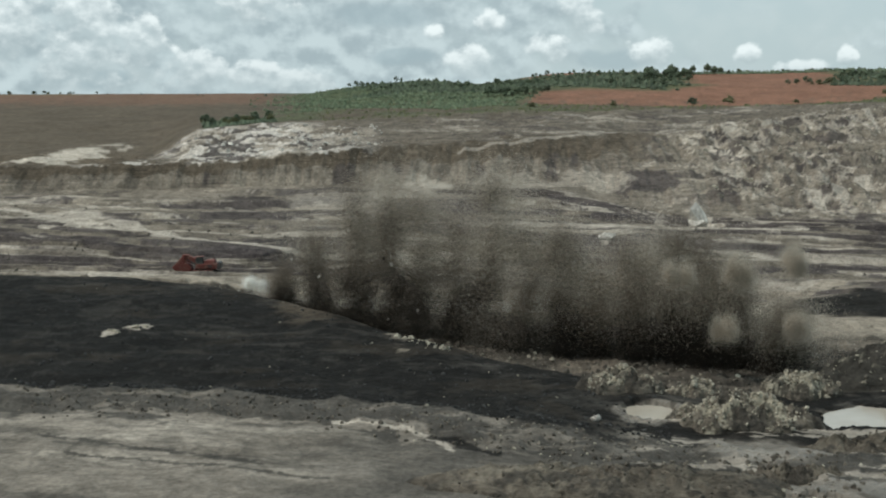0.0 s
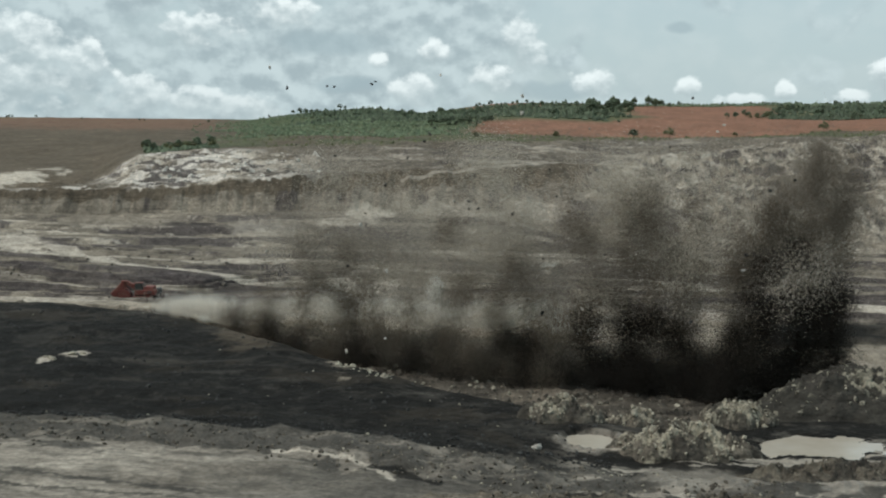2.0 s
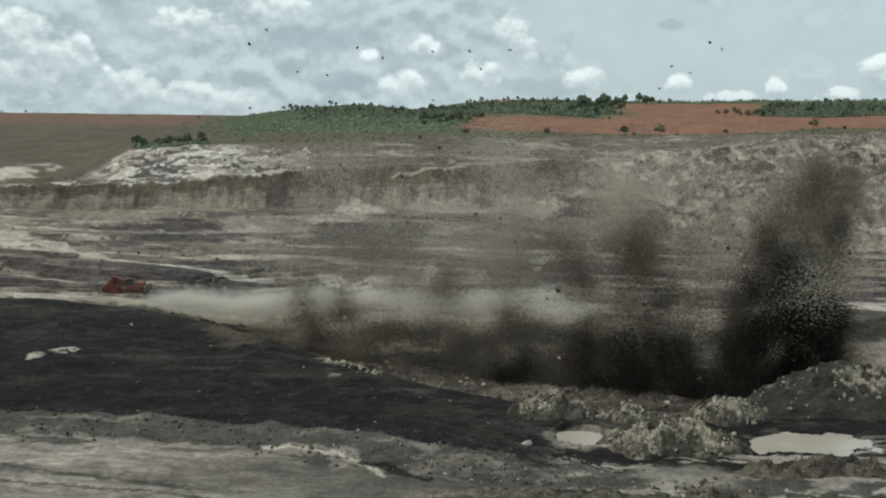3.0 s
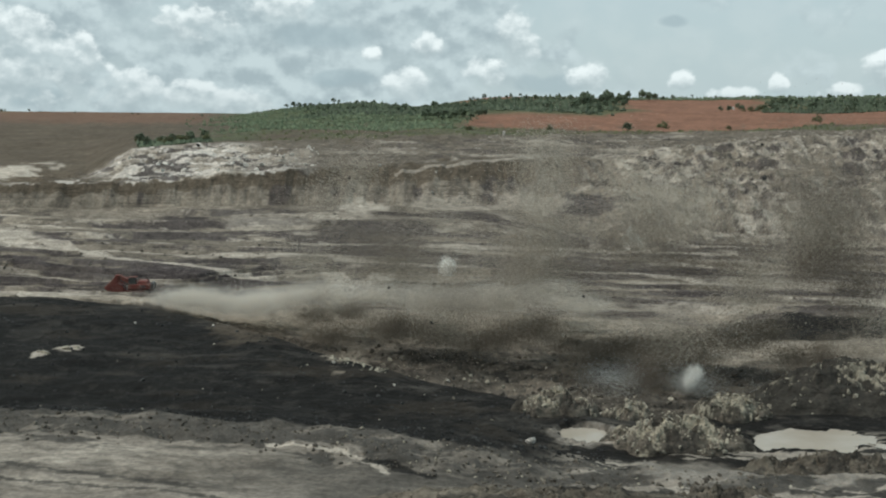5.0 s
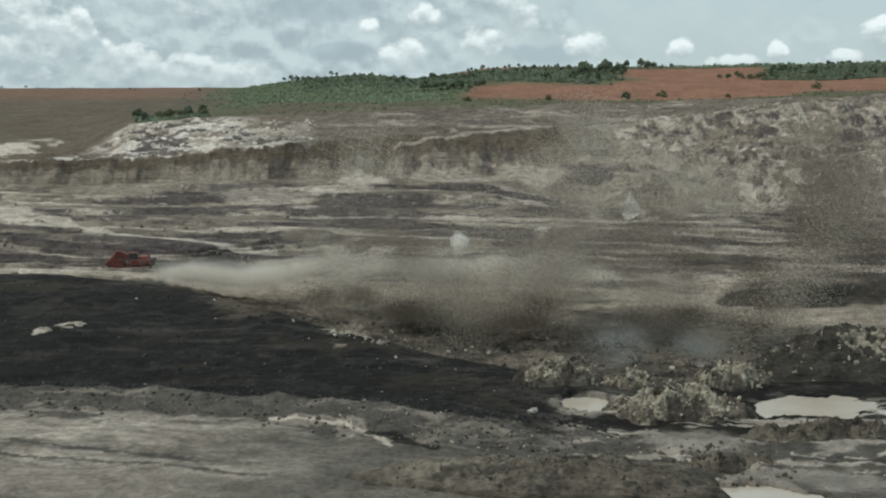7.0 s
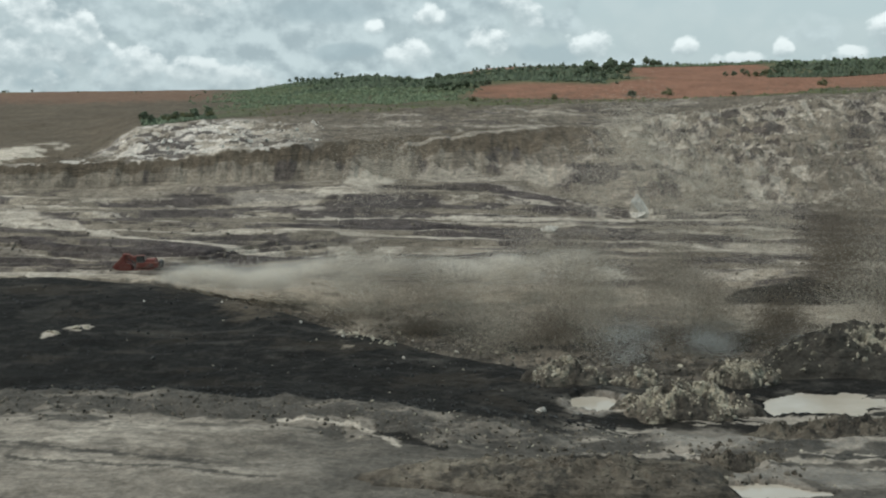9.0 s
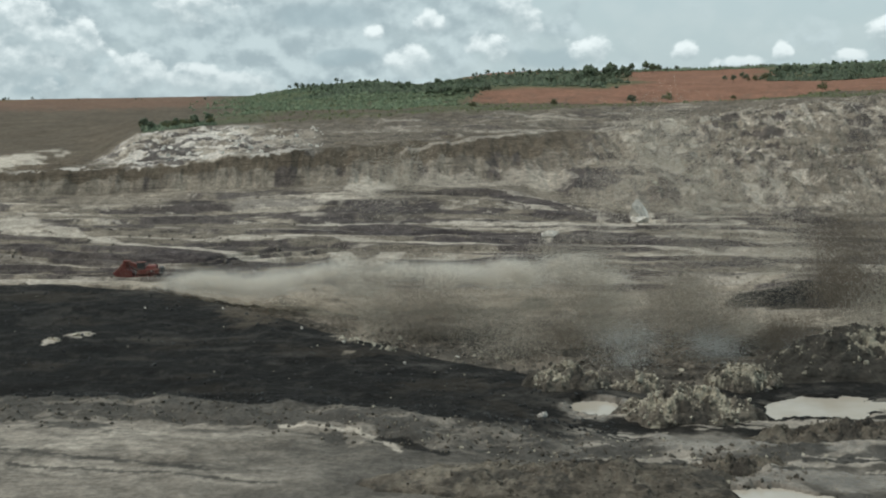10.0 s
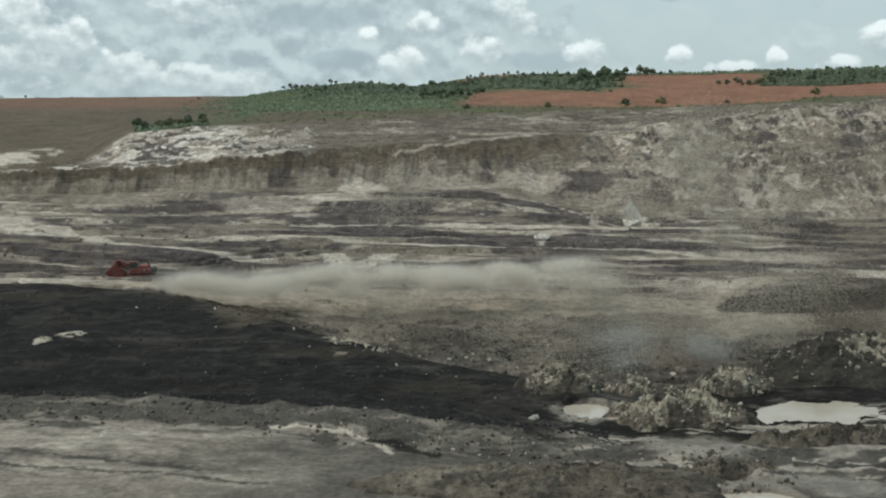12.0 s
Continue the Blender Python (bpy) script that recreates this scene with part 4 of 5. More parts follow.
# ---- excavator ----
def excavator(m):
    """A parked crawler excavator, its arm folded down to the ground towards -x."""
    root = tagged(new("excavator"), "red crawler excavator parked on a pale bench, its bucket down", "excavator")
    for sy in (-1.35, 1.35):
        bm = bmesh.new()
        block(bm, (4.6, 0.6, 0.75), (1.4, sy, 0.42), bevel=0.25)
        track = part("track", bm, RUBBER, root, "dark muddy crawler track")
        for k in range(7):
            bm = bmesh.new()
            rod(bm, (-0.5 + 0.63 * k, sy - 0.33, 0.3), (-0.5 + 0.63 * k, sy + 0.33, 0.3), 0.2, sides=10)
            part("roller", bm, DARK_STEEL, track)
        bm = bmesh.new()
        block(bm, (4.2, 0.5, 0.12), (1.4, sy, 0.86), bevel=0.03)
        part("track_guard", bm, RED_PAINT, track)
    bm = bmesh.new()
    rod(bm, (1.4, 0, 0.7), (1.4, 0, 1.15), 0.9, sides=20)
    part("slewing_ring", bm, DARK_STEEL, root)
    bm = bmesh.new()
    block(bm, (4.4, 2.9, 1.1), (2.1, 0, 1.7), bevel=0.14)
    block(bm, (2.2, 2.7, 0.7), (2.7, 0, 2.5), taper=0.9, bevel=0.12)
    house = part("house", bm, RED_PAINT, root)
    bm = bmesh.new()
    block(bm, (1.0, 2.9, 1.5), (4.5, 0, 1.8), taper=0.85, bevel=0.25)
    part("counterweight", bm, DARK_STEEL, root, "dark rounded counterweight")
    for k in range(4):
        bm = bmesh.new()
        block(bm, (0.9, 0.05, 0.1), (2.8, -1.47, 1.45 + 0.17 * k), bevel=0.01)
        part("louvre", bm, DARK_STEEL, house)
    bm = bmesh.new()
    rod(bm, (3.4, 0.7, 2.8), (3.4, 0.7, 3.5), 0.11)
    part("exhaust", bm, DARK_STEEL, root)
    bm = bmesh.new()
    block(bm, (1.6, 1.1, 1.7), (0.7, -0.85, 2.75), taper=0.88, bevel=0.1)
    cab = part("cab", bm, DARK_STEEL, root, "dark operator cab")
    for at, size in (((-0.07, -0.85, 2.85), (0.05, 0.8, 1.0)), ((0.7, -1.37, 2.9), (1.1, 0.05, 0.85)), ((1.46, -0.85, 2.95), (0.05, 0.8, 0.7))):
        bm = bmesh.new()
        block(bm, size, at, bevel=0.01)
        part("window", bm, GLASS, cab)
    bm = bmesh.new()
    block(bm, (1.75, 1.2, 0.1), (0.7, -0.85, 3.63), bevel=0.03)
    part("cab_roof", bm, RED_PAINT, cab)
    # boom up to its knee, stick down to the bucket
    bm = bmesh.new()
    block(bm, (3.4, 1.1, 1.3), (-1.0, 0.3, 2.75), (0, 22, 0), bevel=0.1)
    block(bm, (1.4, 1.1, 1.3), (-2.3, 0.3, 3.25), (0, 2, 0), bevel=0.1)
    part("boom", bm, RED_PAINT, root)
    bm = bmesh.new()
    block(bm, (3.6, 1.0, 1.4), (-3.4, 0.3, 2.1), (0, -46, 0), bevel=0.1)
    part("stick", bm, RED_PAINT, root)
    for a, b in (((-0.2, -0.2, 1.9), (-1.9, -0.2, 2.9)), ((-0.2, 0.8, 1.9), (-1.9, 0.8, 2.9)), ((-1.5, 0.3, 3.6), (-2.9, 0.3, 3.35))):
        bm = bmesh.new()
        rod(bm, a, b, 0.14)
        rod(bm, a, tuple(p + (q - p) * 0.55 for p, q in zip(a, b)), 0.2)
        part("ram", bm, DARK_STEEL, root)
    bm = bmesh.new()
    # bucket: a curved shell with side plates
    ring = [(-math.cos(t) * 1.35, math.sin(t) * 1.2) for t in np.linspace(-0.4, 3.3, 10)]
    for p, q in zip(ring[:-1], ring[1:]):
        mid, length = ((p[0] + q[0]) / 2, (p[1] + q[1]) / 2), math.dist(p, q)
        block(bm, (length + 0.05, 2.2, 0.09), (mid[0] - 2.4, 0.3, mid[1] + 0.9), (0, -math.degrees(math.atan2(q[1] - p[1], q[0] - p[0])), 0), bevel=0)
    for sy in (-0.78, 1.38):
        rod(bm, (-2.4, sy, 0.95), (-2.4, sy + 0.06, 0.95), 1.22, sides=16)
    bucket = part("bucket", bm, RED_PAINT, root)
    for k in range(5):
        bm = bmesh.new()
        block(bm, (0.4, 0.14, 0.1), (-3.9, -0.6 + 0.45 * k, 0.35), (0, 25, 0), taper=0.6, bevel=0)
        part("tooth", bm, DARK_STEEL, bucket)
    root.matrix_world = m
    return root


DIG = (-62.6, 242.0)
excavator(pose(*DIG, sheet_height(*DIG) - 0.05, 0, 0, 4))


# ---- trees and shrubs ----
def tree_parts(tall, spread, leaf, seed, clumps=95):
    """Trunk with limbs, and a crown of small clumps with gaps."""
    r = np.random.default_rng(seed)
    root = new("tree")
    bm = bmesh.new()
    rod(bm, (0, 0, -0.4), (0.1, 0, tall * 0.5), 0.05 * tall * 0.5, 0.025 * tall * 0.5)
    rod(bm, (0.1, 0, tall * 0.5), (0, 0.1, tall * 0.85), 0.025 * tall * 0.5, 0.03, 6)
    hubs = []
    for k in range(7):
        a, h = k * 2.4 + r.uniform(0, 1), r.uniform(0.32, 0.62)
        tip = (spread * 0.6 * math.cos(a), spread * 0.6 * math.sin(a), tall * (h + 0.22))
        rod(bm, (0.05, 0, tall * h), tip, 0.05, 0.02, 5)
        hubs.append(tip)
    hubs.append((0, 0, tall * 0.88))
    part("trunk", bm, BARK, root)
    hub = np.array(hubs)[r.integers(0, len(hubs), clumps)]
    at = hub + r.normal(0, 1, (clumps, 3)) * np.array((spread * 0.27, spread * 0.27, tall * 0.10))
    sizes = r.uniform(0.05, 0.11, clumps) * tall
    co, f = lumps(at, sizes, OCT, OCT_F, 0.5)
    crown = new("crown", mesh_of("crown", co, f, leaf))
    crown.parent = root
    return root


KINDS = [tree_parts(7.0, 3.0, LEAF, 1), tree_parts(6.0, 2.2, LEAF, 2), tree_parts(5.0, 2.6, LEAF_DRY, 3), tree_parts(9.0, 3.0, LEAF, 4, 120)]
for t, text in zip(KINDS, ("broad green tree in a hillside wood", "slender green tree in a hillside wood", "dull green young tree on the hillside",
                           "tall dark green tree on the ridge")):
    tagged(t, text, "tree", "trees on the hills")
USED = set()


def plant(kind, x, y, size=1.0):
    m = Matrix.Translation((x, y, sheet_height(x, y) - 0.1)) @ pose(0, 0, 0, 0, 0, rng.uniform(0, 360))
    if kind not in USED:
        USED.add(kind)
        KINDS[kind].matrix_basis = m
        return KINDS[kind]
    t = copy_thing(KINDS[kind], m)
    t.scale = (size, size, size * rng.uniform(0.85, 1.15))
    return t


def grove(count, s_low, s_high, side_low, side_high, kinds, size):
    at, sizes = scatter(count, s_low, s_high, side_low, side_high, size, 1.0, 0)
    for (x, y, z), k in zip(at, sizes):
        plant(int(rng.choice(kinds)), x, y, k)


grove(90, 15.35, 15.98, -0.13, 0.13, (0, 1), (0.45, 0.8))            # wood under the ridge
grove(22, 15.10, 15.2, -0.016, 0.034, (0, 1), (0.6, 0.85))           # row at the red field
grove(30, 15.45, 15.8, 0.105, 0.148, (3, 0), (0.75, 1.05))           # tall trees
grove(5, 15.85, 15.95, 0.15, 0.175, (3,), (0.8, 1.0))
grove(16, 15.3, 15.45, 0.225, 0.265, (0, 2), (0.5, 0.75))
grove(50, 15.35, 15.75, 0.265, 0.40, (0, 1), (0.55, 0.85))
grove(24, 15.94, 16.0, 0.17, 0.36, (0, 1), (0.35, 0.6))
grove(22, 14.03, 14.2, -0.25, -0.19, (0, 2), (0.4, 0.65))            # scrub above the white outcrop
grove(8, 15.97, 16.0, -0.36, -0.17, (0, 1), (0.4, 0.8))
grove(18, 15.85, 15.95, -0.45, -0.34, (0, 1), (0.7, 1.1))
for x, y, kind, size in ((87.0, 578, 0, 0.75), (102.5, 570, 2, 1.1), (50.0, 575, 2, 0.7), (187.0, 612, 2, 1.0), (140, 600, 2, 0.6), (12, 570, 2, 0.7)):
    plant(kind, x, y, size)
for k in range(len(KINDS)):
    if k not in USED:
        plant(k, 300.0 + 20 * k, 900.0)
SHRUB = dict(shape=OCT, faces=OCT_F, jitter=0.5)
stuff("shrubs", *scatter(8000, 14.6, 15.95, -0.21, 0.03, (0.35, 1.35), 1.6, fade=0.04), LEAF_SOFT, "dense green shrubs covering the hillside", "shrub", **SHRUB)
stuff("wood", *scatter(4200, 15.3, 15.88, -0.13, 0.148, (0.8, 2.6), 1.5, fade=0.04), LEAF, "dense green wood under the ridge", "wood", **SHRUB)
stuff("far_wood", *scatter(2200, 15.35, 15.8, 0.262, 0.42, (0.8, 2.6), 1.5, fade=0.04), LEAF, "dense green wood behind the red field", "wood", **SHRUB)
stuff("ridge_wood", *scatter(1500, 15.94, 16.0, 0.14, 0.42, (0.8, 2.4), 1.5), LEAF, "thin line of woodland along the ridge", "wood", **SHRUB)
stuff("scrub", *scatter(2600, 14.02, 14.9, -0.2, 0.42, (0.2, 0.9), 1.8, 0.0, fade=0.04), LEAF_DRY, "dull green scrub above the rock face", "shrub", **SHRUB)
stuff("thicket", *scatter(900, 14.02, 14.3, -0.25, -0.19, (0.4, 1.4), 1.4), LEAF, "green thicket above the white outcrop", "shrub", **SHRUB)

# ---- blast dust: puffs of fine grains that fly, spread and settle ----
def puff_mesh(name, count, wide, tall, grain_size, mat, seed, lobes=16, core=2.0):
    """A puff: grains gathered in billows."""
    r = np.random.default_rng(seed)
    way = r.normal(0, 1, (lobes, 3))
    mids = way / np.linalg.norm(way, axis=1)[:, None] * r.uniform(0.1, 1.0, (lobes, 1)) ** 0.6
    which = r.integers(0, lobes, count)
    at = mids[which] * 0.62 + r.normal(0, 1, (count, 3)) * r.uniform(0.2, 0.42, lobes)[which][:, None]
    # coarse and dense within, ever finer outwards
    far = np.linalg.norm(at, axis=1)
    coarse = grain_size * (1 + core * np.clip(1 - far / 0.85, 0, 1) ** 1.5)
    at = at * np.array((wide, wide, tall))
    tri = r.normal(0, 1, (count, 3, 3))
    tri = tri / np.linalg.norm(tri, axis=2)[..., None] * coarse[:, None, None] * r.uniform(0.6, 1.0, (count, 1, 1))
    return mesh_of(name, (at[:, None] + tri).reshape(-1, 3), np.arange(count * 3).reshape(-1, 3), mat)


HEAVY = [puff_mesh("puff", 12500, 4.6, 5.6, 0.085, DUST_DARK, 20 + k, 22, core=1.8) for k in range(4)]
MIDDLE = [puff_mesh("puff", 12000, 4.8, 6.2, 0.084, DUST_MID, 30 + k, 22, core=1.1) for k in range(4)]
BASE = [puff_mesh("puff", 9500, 7.5, 3.6, 0.105, DUST_DARK, 90 + k, 30, core=2.2) for k in range(3)]
HAZE = [puff_mesh("puff", 11000, 9.5, 7.5, 0.10, DUST_HAZE, 100 + k, 40, core=0.2) for k in range(4)]
DIM = [puff_mesh("puff", 10000, 6.5, 8.0, 0.10, DUST_MID, 110 + k, 30, core=0.5) for k in range(3)]
LIGHT = [puff_mesh("puff", 9500, 8.0, 8.0, 0.106, DUST_BROWN, 40 + k, 30, core=0.2) for k in range(4)]
VEIL = [puff_mesh("puff", 10000, 7.5, 3.2, 0.104, DUST_VEIL, 80 + k, 30, core=1.2) for k in range(3)]
PALE = [puff_mesh("puff", 11000, 6.5, 2.5, 0.102, DUST_PALE, 50 + k, 26, core=0.9) for k in range(4)]
THIN = [puff_mesh("puff", 7000, 6.0, 3.4, 0.07, DUST_SMOKE, 60 + k, core=0.5) for k in range(3)]
FUME = [puff_mesh("puff", 8000, 2.0, 3.0, 0.08, DUST_BROWN, 120 + k, 18, core=1.8) for k in range(3)]
WHITE = [puff_mesh("puff", 5000, 1.7, 1.8, 0.075, DUST_WHITE, 70 + k, core=1.4) for k in range(3)]
FLIGHTS = []     # thing or part, and its rows
TIMES = [0.0, 0.25, 0.5, 0.75, 1.0, 1.25, 1.5, 1.75, 2.0, 2.5, 3.0, 3.5, 4.0, 4.5, 5.0, 6.0, 7.0, 8.0, 9.0, 10.0, 11.0, 12.0]


def add_puff(parent, mesh, way, spin):
    """A puff under a cloud; way(t) gives its place there."""
    ob = new("puff", mesh)
    ob.parent = parent
    turn = rng.uniform(0, 360)
    FLIGHTS.append((ob, [(t, pose(*way(t), 0, 0, turn + spin * t)) for t in TIMES]))
    return ob


def dust_column(side, y, begin, speed, heavy, light, label, lean=0.0, dark=0.55, heft=5.0, hang=0.0):
    """One blast hole's column. side: bearing; begin: when it fires; speed: how fast its top leaves the ground."""
    x = side * y
    floor_z = sheet_height(x, y)
    root = tagged(new("dust_column"), label, "dust column", "blast dust columns")
    root.location = (x, y, floor_z)
    for k in range(heavy + light):
        f = ((k + 0.5) / heavy) ** (0.95 if begin > 0 else 1.2) * rng.uniform(0.9, 1.08) if k < heavy else rng.uniform(0.55, 1.0)
        fine = k >= heavy
        v0, drag = speed * (0.05 + 0.95 * f), 0.75
        sink = rng.choice((rng.uniform(0.2, 0.6), rng.uniform(1.4, 2.6), rng.uniform(1.4, 2.6))) if fine else rng.uniform(0.8, 1.2) * heft * (1.25 - 0.35 * f)
        if fine and hang:
            sink = rng.uniform(0.3, 1.0)
        if not fine and f < 0.4:
            sink *= 0.3
        aside = np.array([rng.normal(0, 1.0), rng.normal(0, 0.8)]) * (1.6 if fine else 1.3 - 0.4 * f)
        wind = (rng.uniform(0.9, 2.0) if hang else rng.uniform(1.8, 3.8)) if fine else rng.uniform(0.5, 1.1)
        start = -5.5

        def way(t, v0=v0, drag=drag, sink=sink, aside=aside, wind=wind, fine=fine, f=f):
            T = max(t - begin, 0.0)
            e = drag * (1 - math.exp(-T / drag))
            z = start * math.exp(-6 * T) + v0 * e - sink * (T - e) - (0.0 if fine else (3.4 if hang else 1.2) * max(T - (hang or (1.2 if f > 0.4 else 1.0 if begin < -0.6 else 1.7)), 0.0) ** 2)
            d = 1.5 * (1 - math.exp(-T / 1.5))
            drift = wind * max(T - 0.5, 0.0) + (0.5 * aside[0] * T if fine else 0.0)
            return (aside[0] * d + drift + lean * f * d, aside[1] * d + (0.5 * aside[1] * T if fine else 0.0), max(z, -15.0))

        mesh = (HAZE if hang else LIGHT)[k % 4] if fine else (HEAVY[k % 4] if f < dark else MIDDLE[k % 4])
        add_puff(root, mesh, way, rng.uniform(-6, 6))
    return root


DARK_TEXT, BROWN_TEXT = "dark column of coal dust thrown up by a blast", "brown column of blasted earth dust"
#            bearing  y    fires speed heavy light
for row in ((-0.187, 214, -0.45, 22, 4, 0, DARK_TEXT), (-0.160, 210, -0.75, 32, 6, 1, DARK_TEXT), (-0.125, 204, -1.0, 44, 9, 3, DARK_TEXT),
            (-0.098, 202, -1.0, 48, 9, 3, DARK_TEXT), (-0.073, 199, -1.1, 45, 5, 3, BROWN_TEXT), (-0.046, 196, -1.1, 38, 5, 2, BROWN_TEXT),
            (-0.018, 194, -0.95, 50, 8, 3, BROWN_TEXT), (0.014, 191, -0.8, 40, 6, 2, BROWN_TEXT), (0.046, 189, -0.7, 47, 8, 3, BROWN_TEXT),
            (0.074, 187, -0.55, 38, 6, 2, DARK_TEXT), (0.107, 185, -0.45, 52, 9, 3, DARK_TEXT), (0.140, 183, -0.5, 56, 11, 3, DARK_TEXT),
            (0.164, 181, -0.4, 54, 9, 2, DARK_TEXT), (0.186, 180, -0.35, 52, 9, 2, DARK_TEXT), (0.228, 177, -0.25, 44, 10, 2, DARK_TEXT),
            (0.258, 178, 0.1, 52, 13, 1, DARK_TEXT), (0.284, 180, 0.15, 58, 16, 2, DARK_TEXT), (0.305, 181, 0.2, 52, 13, 2, DARK_TEXT)):
    dust_column(*row, lean=1.5 if row[0] > 0.2 else 0.2, dark=0.68 if row[0] > 0.25 else 0.42 if row[0] > 0.08 else 0.36, heft=3.2 if row[0] > 0.08 else 5.0,
                hang=2.1 if row[0] > 0.25 else 0.0)


def low_cloud():
    """Pale dust that rolls out of the pit's end and hangs low."""
    root = tagged(new("dust_cloud"), "pale dust cloud hanging low over the pit's far edge", "dust cloud")
    root.location = (-45.0, 222.0, 0.0)
    for k in range(27):
        f = (k + 0.3) / 27
        side = -0.222 + 0.34 * f + rng.normal(0, 0.006)
        y = 219 + 20 * f + rng.normal(0, 3)
        z = 2.2 - 2.6 * f + rng.uniform(-0.8, 2.3) * (0.3 + 0.9 * min(4 * f, 1))
        begin = -0.5 + 2.0 * f
        gone = rng.uniform(0.15, 0.45)

        def way(t, side=side, y=y, z=z, begin=begin, gone=gone, f=f):
            up = 1 - math.exp(-max(t - begin, 0) / 0.9)
            return (side * y + 45 + gone * t * (0.2 + 1.5 * f) - 3.0 * (1 - up), y - 222, z - 7.0 * (1 - up))
        add_puff(root, PALE[k % 4], way, rng.uniform(-2, 2))
    return root


def pit_cloud():
    """Brown dust that hangs in the pit for some seconds and settles."""
    root = tagged(new("dust_cloud"), "brown dust hanging over the blasted pit floor", "dust cloud")
    root.location = (10.0, 195.0, 0.0)
    for k in range(22):
        f = (k + 0.5) / 22
        side, y = -0.13 + 0.42 * f, 212 - 22 * f + rng.normal(0, 4)
        z, begin = rng.uniform(-2.5, 2.0), 0.6 + 0.8 * f
        wind, lasts = rng.uniform(0.3, 0.9), rng.uniform(3.6, 6.5)

        def way(t, side=side, y=y, z=z, begin=begin, wind=wind, lasts=lasts):
            up = 1 - math.exp(-max(t - begin, 0) / 0.7)
            return (side * y - 10 + wind * t, y - 195, z - 9.0 * (1 - up) - 1.7 * max(t - lasts, 0.0))
        add_puff(root, VEIL[k % 3], way, rng.uniform(-3, 3))
    return root


def base_cloud():
    """Black coal dust that boils over the whole length of the blast and drops back."""
    root = tagged(new("dust_cloud"), "black coal dust boiling low over the blasted trench", "dust cloud")
    root.location = (15.0, 190.0, 0.0)
    for k in range(17):
        f = k / 16
        side, y = -0.165 + 0.475 * f, 210 - 33 * f + rng.normal(0, 2)
        fires, lasts = -0.9 + (1.15 if f > 0.87 else 0.6 * f), 0.1 + 2.0 * f + rng.uniform(-0.2, 0.2)
        top, wind = -2.2 + 1.2 * math.sin(2.6 * k) + 2.0 * f, rng.uniform(0.2, 0.6)

        def way(t, side=side, y=y, fires=fires, lasts=lasts, top=top, wind=wind):
            up = 1 - math.exp(-max(t - fires, 0) / 0.35)
            return (side * y - 15 + wind * t, y - 190, -12 + (12 + top) * up - 3.4 * max(t - lasts, 0.0) ** 1.3 if t < 8 else -17.0)
        add_puff(root, BASE[k % 3], way, rng.uniform(-5, 5))
    return root


def haze_cloud(count, low, high, z_low, z_high, fires, wind, lasts, label, mesh=HAZE):
    """Thin brown dust left in the air above the blast, drifting and sinking slowly."""
    root = tagged(new("dust_cloud"), label, "dust cloud")
    root.location = ((low + high) * 95, 195.0, 0.0)
    for k in range(count):
        f = (k + 0.5) / count
        side, y = low + (high - low) * f + rng.normal(0, 0.01), 206 - 24 * f + rng.normal(0, 4)
        z, drift, hold = rng.uniform(z_low, z_high), wind * rng.uniform(0.6, 1.3), lasts * rng.uniform(0.8, 1.3)

        def way(t, side=side, y=y, z=z, drift=drift, hold=hold):
            up = 1 - math.exp(-max(t - fires, 0) / 0.8)
            late = max(t - hold, 0.0)
            return (side * y - (low + high) * 95 + drift * t, y - 195, -14 + (14 + z) * up - 1.1 * late - 0.25 * late ** 2 if z - late * 1.1 - 0.25 * late ** 2 > -16 else -18.0)
        add_puff(root, mesh[k % len(mesh)], way, rng.uniform(-3, 3))
    return root


def smoke_cloud(x, y, z, count, begin, rise, spread, mesh, label, burst=99.0, roll=0.0, fall=4.0):
    """A small smoke cloud that wells up, drifts and comes apart after burst."""
    root = tagged(new("smoke_cloud"), label, "smoke cloud", "blast smoke clouds")
    root.location = (x, y, z)
    for k in range(count):
        aside = rng.normal(0, 1, 3)

        def way(t, aside=aside, k=k):
            T = max(t - begin - 0.15 * k, 0.0)
            e = 1 - math.exp(-T / 1.2)
            B = max(t - burst, 0.0)
            return (aside[0] * spread * (0.4 + 0.6 * e) + roll * T + aside[0] * 0.8 * B, aside[1] * spread * e + aside[1] * B,
                    -7.0 * (1 - e) + rise * e + 0.12 * T + aside[2] * 0.35 * spread + (0.5 * aside[2] - fall) * B)
        add_puff(root, mesh[k % len(mesh)], way, rng.uniform(-4, 4))
    return root


low_cloud()
pit_cloud()
base_cloud()
haze_cloud(17, -0.14, 0.13, 6.0, 20.0, -0.7, 1.4, 3.6, "thin brown dust drifting above the blasted ground")
haze_cloud(6, 0.13, 0.25, 6.0, 20.0, -0.2, 1.3, 3.2, "thin brown dust drifting over the pit", DIM)
haze_cloud(13, 0.285, 0.33, 0.0, 25.0, 2.4, 0.7, 5.0, "dark brown dust curtain hanging over the earth mound", DIM)
smoke_cloud(-5.0, 262.0, -0.5, 6, 0.2, 4.0, 1.1, WHITE, "white smoke puff rising from the bench behind the pit", 6.6, 1.3)
smoke_cloud(-49.5, 221.0, 0.5, 3, -1.6, 3.2, 1.2, WHITE, "white smoke puff at the pit's end", 0.8, 0.8)
smoke_cloud(32.0, 178.0, -5.0, 7, 2.4, 2.2, 5.0, THIN, "bluish grey smoke seeping from the blasted rock", 99, 0.15)
smoke_cloud(36.5, 176.0, -4.5, 2, 2.8, 4.4, 1.2, WHITE, "pale smoke puff over the blasted rock", 5.0, 0.3)
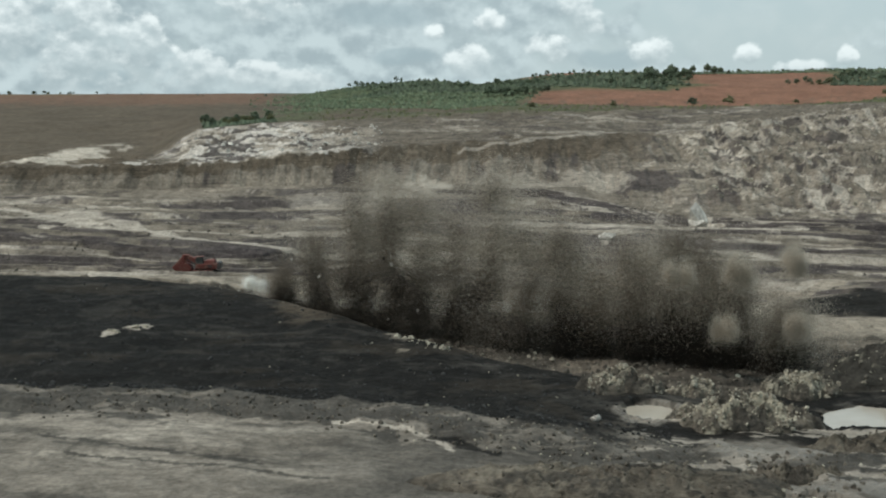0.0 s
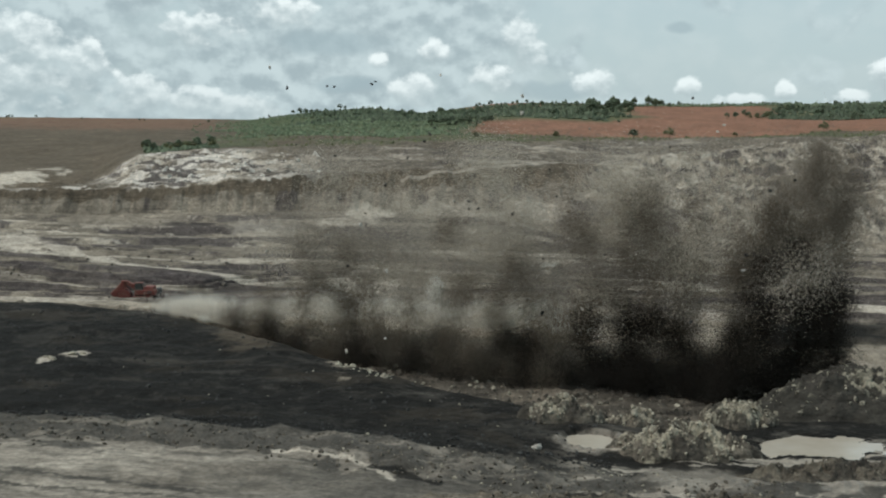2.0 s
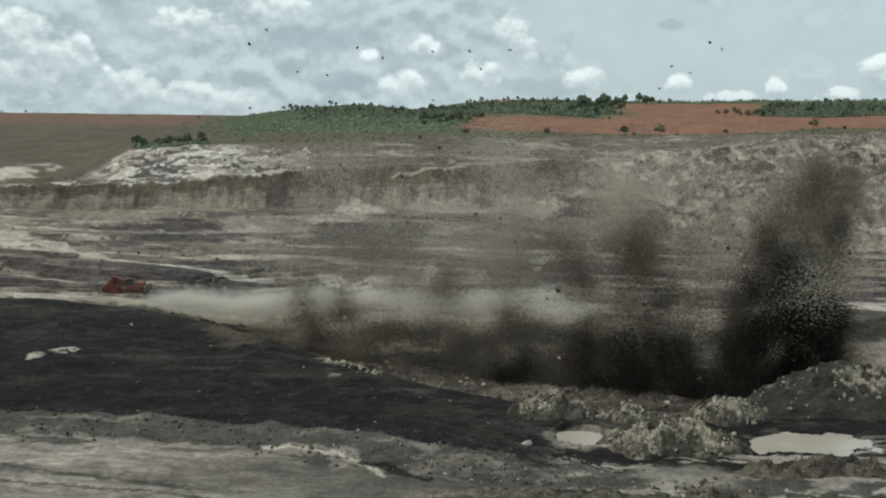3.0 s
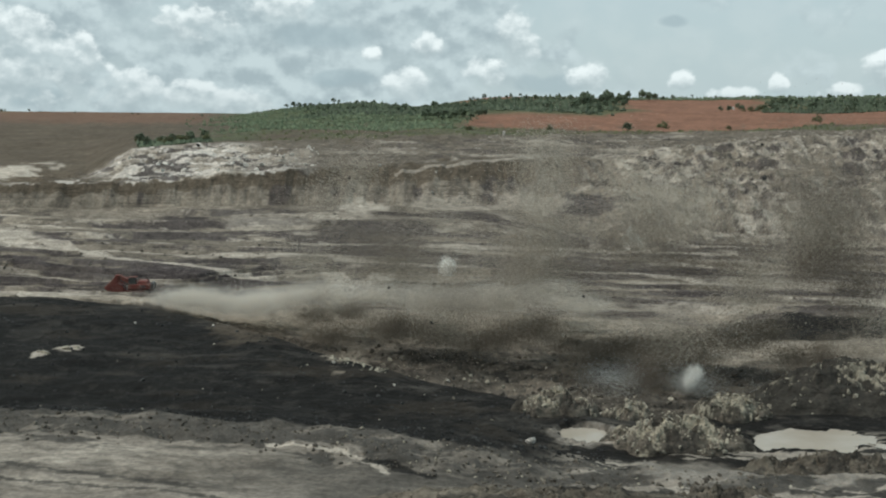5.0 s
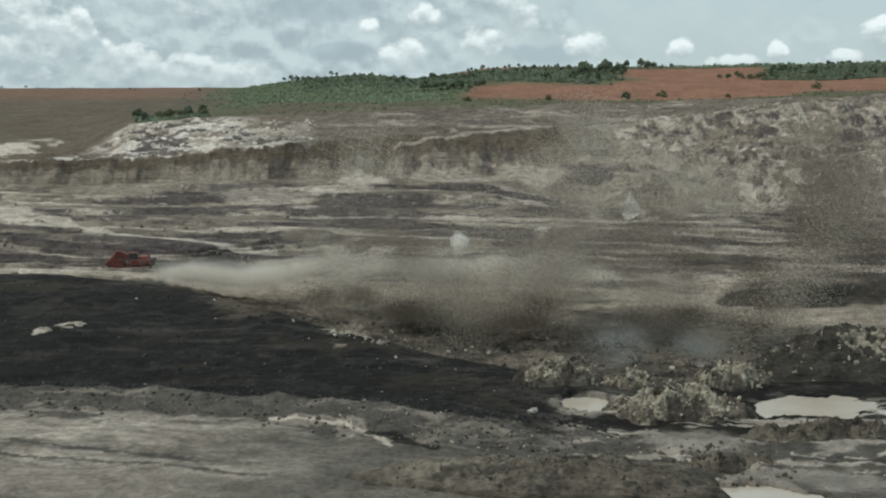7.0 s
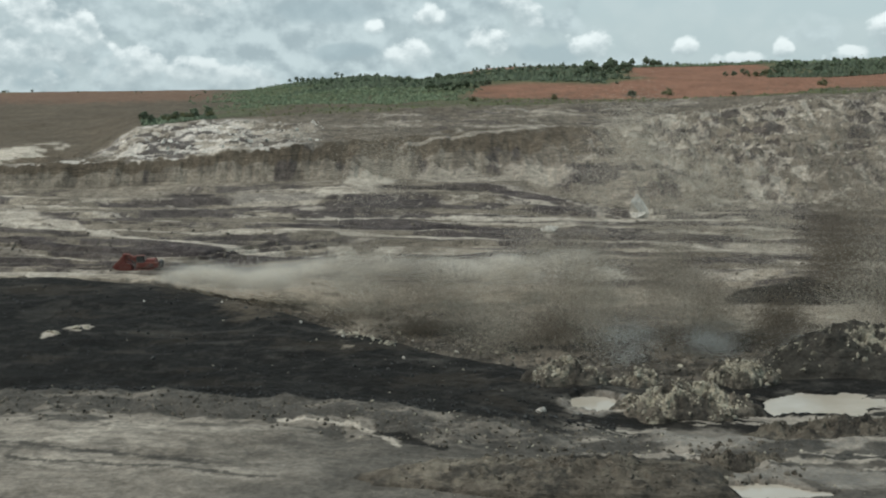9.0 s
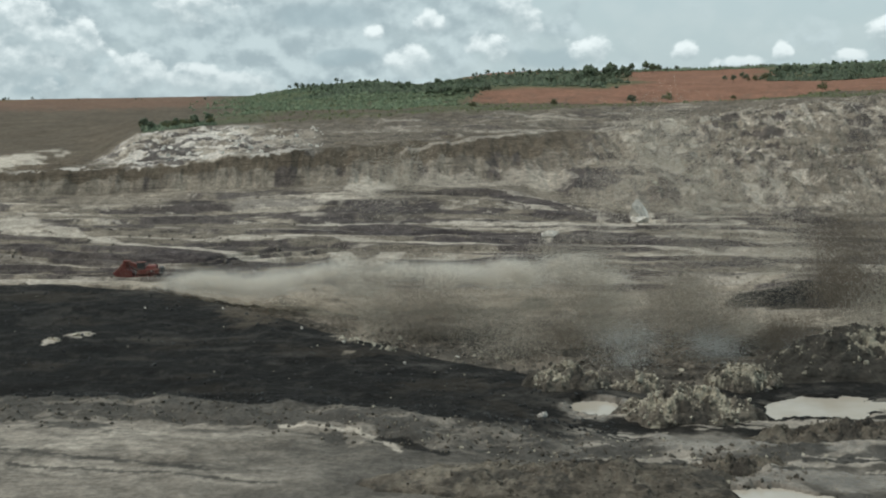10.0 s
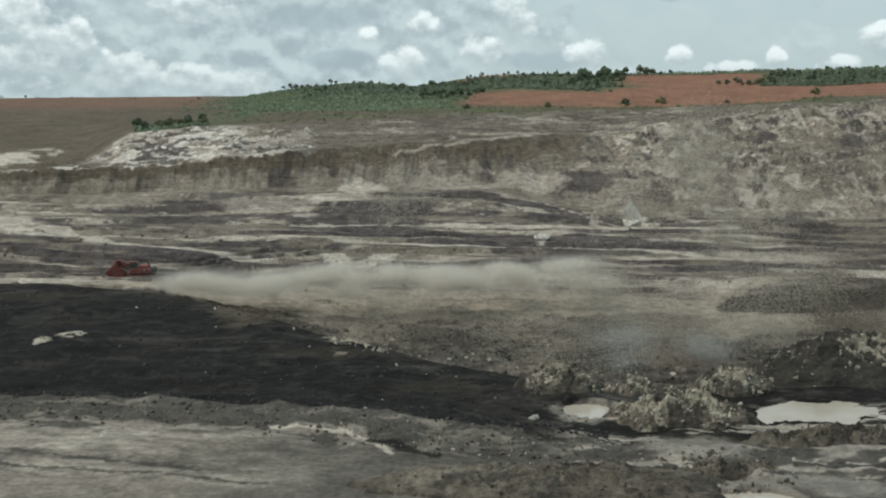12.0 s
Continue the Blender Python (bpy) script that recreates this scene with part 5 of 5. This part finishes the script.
smoke_cloud(7.5, 158.0, -3.5, 2, 0.9, 2.6, 0.7, WHITE, "small white smoke puff behind the coal bench", 2.6, 0.5)
smoke_cloud(-8.0, 172.0, -3.5, 1, 0.5, 2.6, 0.4, WHITE, "small white smoke puff at the coal bench's edge", 1.8, 0.5)
smoke_cloud(23.0, 171.0, 5.1, 2, -2.0, 8.0, 0.8, FUME, "pale yellowish fume above a blast hole", 0.3, 0.6, 42.0)
smoke_cloud(32.1, 171.0, 5.2, 3, -2.0, 9.0, 0.8, FUME, "pale yellowish fume above a blast hole", 0.3, 0.6, 42.0)
smoke_cloud(30.3, 171.0, -0.9, 2, -2.0, 6.0, 0.8, FUME, "pale yellowish fume above a blast hole", 0.3, 0.6, 42.0)
smoke_cloud(39.8, 171.0, -1.3, 3, -2.0, 7.0, 0.8, FUME, "pale yellowish fume above a blast hole", 0.3, 0.6, 42.0)
smoke_cloud(39.8, 171.0, 8.1, 3, -1.5, 9.0, 1.4, FUME, "pale fume torn off above the last blast hole", 0.55, 0.8, 42.0)


# ---- flying rock ----
def fragment(x, y, begin, v, size, mat, label):
    """A rock thrown by the blast: it flies, falls and lies where it lands."""
    ob = tagged(new("rock_fragment", rock_mesh(mat, int(rng.integers(6)))), label, "rock fragment", "rocks thrown by the blast")
    ob.scale = (size, size * rng.uniform(0.5, 1), size * rng.uniform(0.5, 1))
    z0 = sheet_height(x, y) - 0.3
    flight = 2 * v[2] / 9.81
    ex, ey = x + v[0] * flight, y + v[1] * flight
    for again in range(6):
        drop = z0 - sheet_height(ex, ey)
        flight = (v[2] + math.sqrt(max(v[2] ** 2 + 2 * 9.81 * drop, 0.1))) / 9.81
        ex, ey = x + v[0] * flight, y + v[1] * flight
    rows, spin = [], rng.uniform(-150, 150, 3)
    times = sorted({0.0, 12.0, *[round(0.2 * i, 1) for i in range(1, 46)]})
    for t in times:
        T = min(max(t - begin, 0.0), flight)
        rows.append((t, pose(x + v[0] * T, y + v[1] * T, z0 + v[2] * T - 4.905 * T * T + (0.2 * size if T >= flight else 0), *(spin * T))))
    last = next((i for i, (t, m) in enumerate(rows) if t > begin + flight), len(rows) - 2)
    FLIGHTS.append((ob, rows[:last + 2] + rows[-1:] if last + 2 < len(rows) else rows))


for k in range(110):
    f = rng.random()
    side, y = -0.16 + 0.44 * f, 205 - 27 * f
    begin = -0.7 + 1.0 * f + rng.uniform(-0.1, 0.45)
    up = rng.uniform(12, 33)
    v = (rng.normal(0, 3.0), rng.normal(-2, 4.0), up)
    bright = rng.random() < 0.22
    fragment(side * y, y, begin, v, rng.uniform(0.16, 0.42), WHITE_ROCK if bright else COAL_ROCK,
             "pale rock fragment thrown up by the blast" if bright else "dark rock fragment thrown up by the blast")


def motions():
    """Everything that moves, but for the camera."""
    for ob, rows in FLIGHTS:
        walk(ob, rows)


motions()
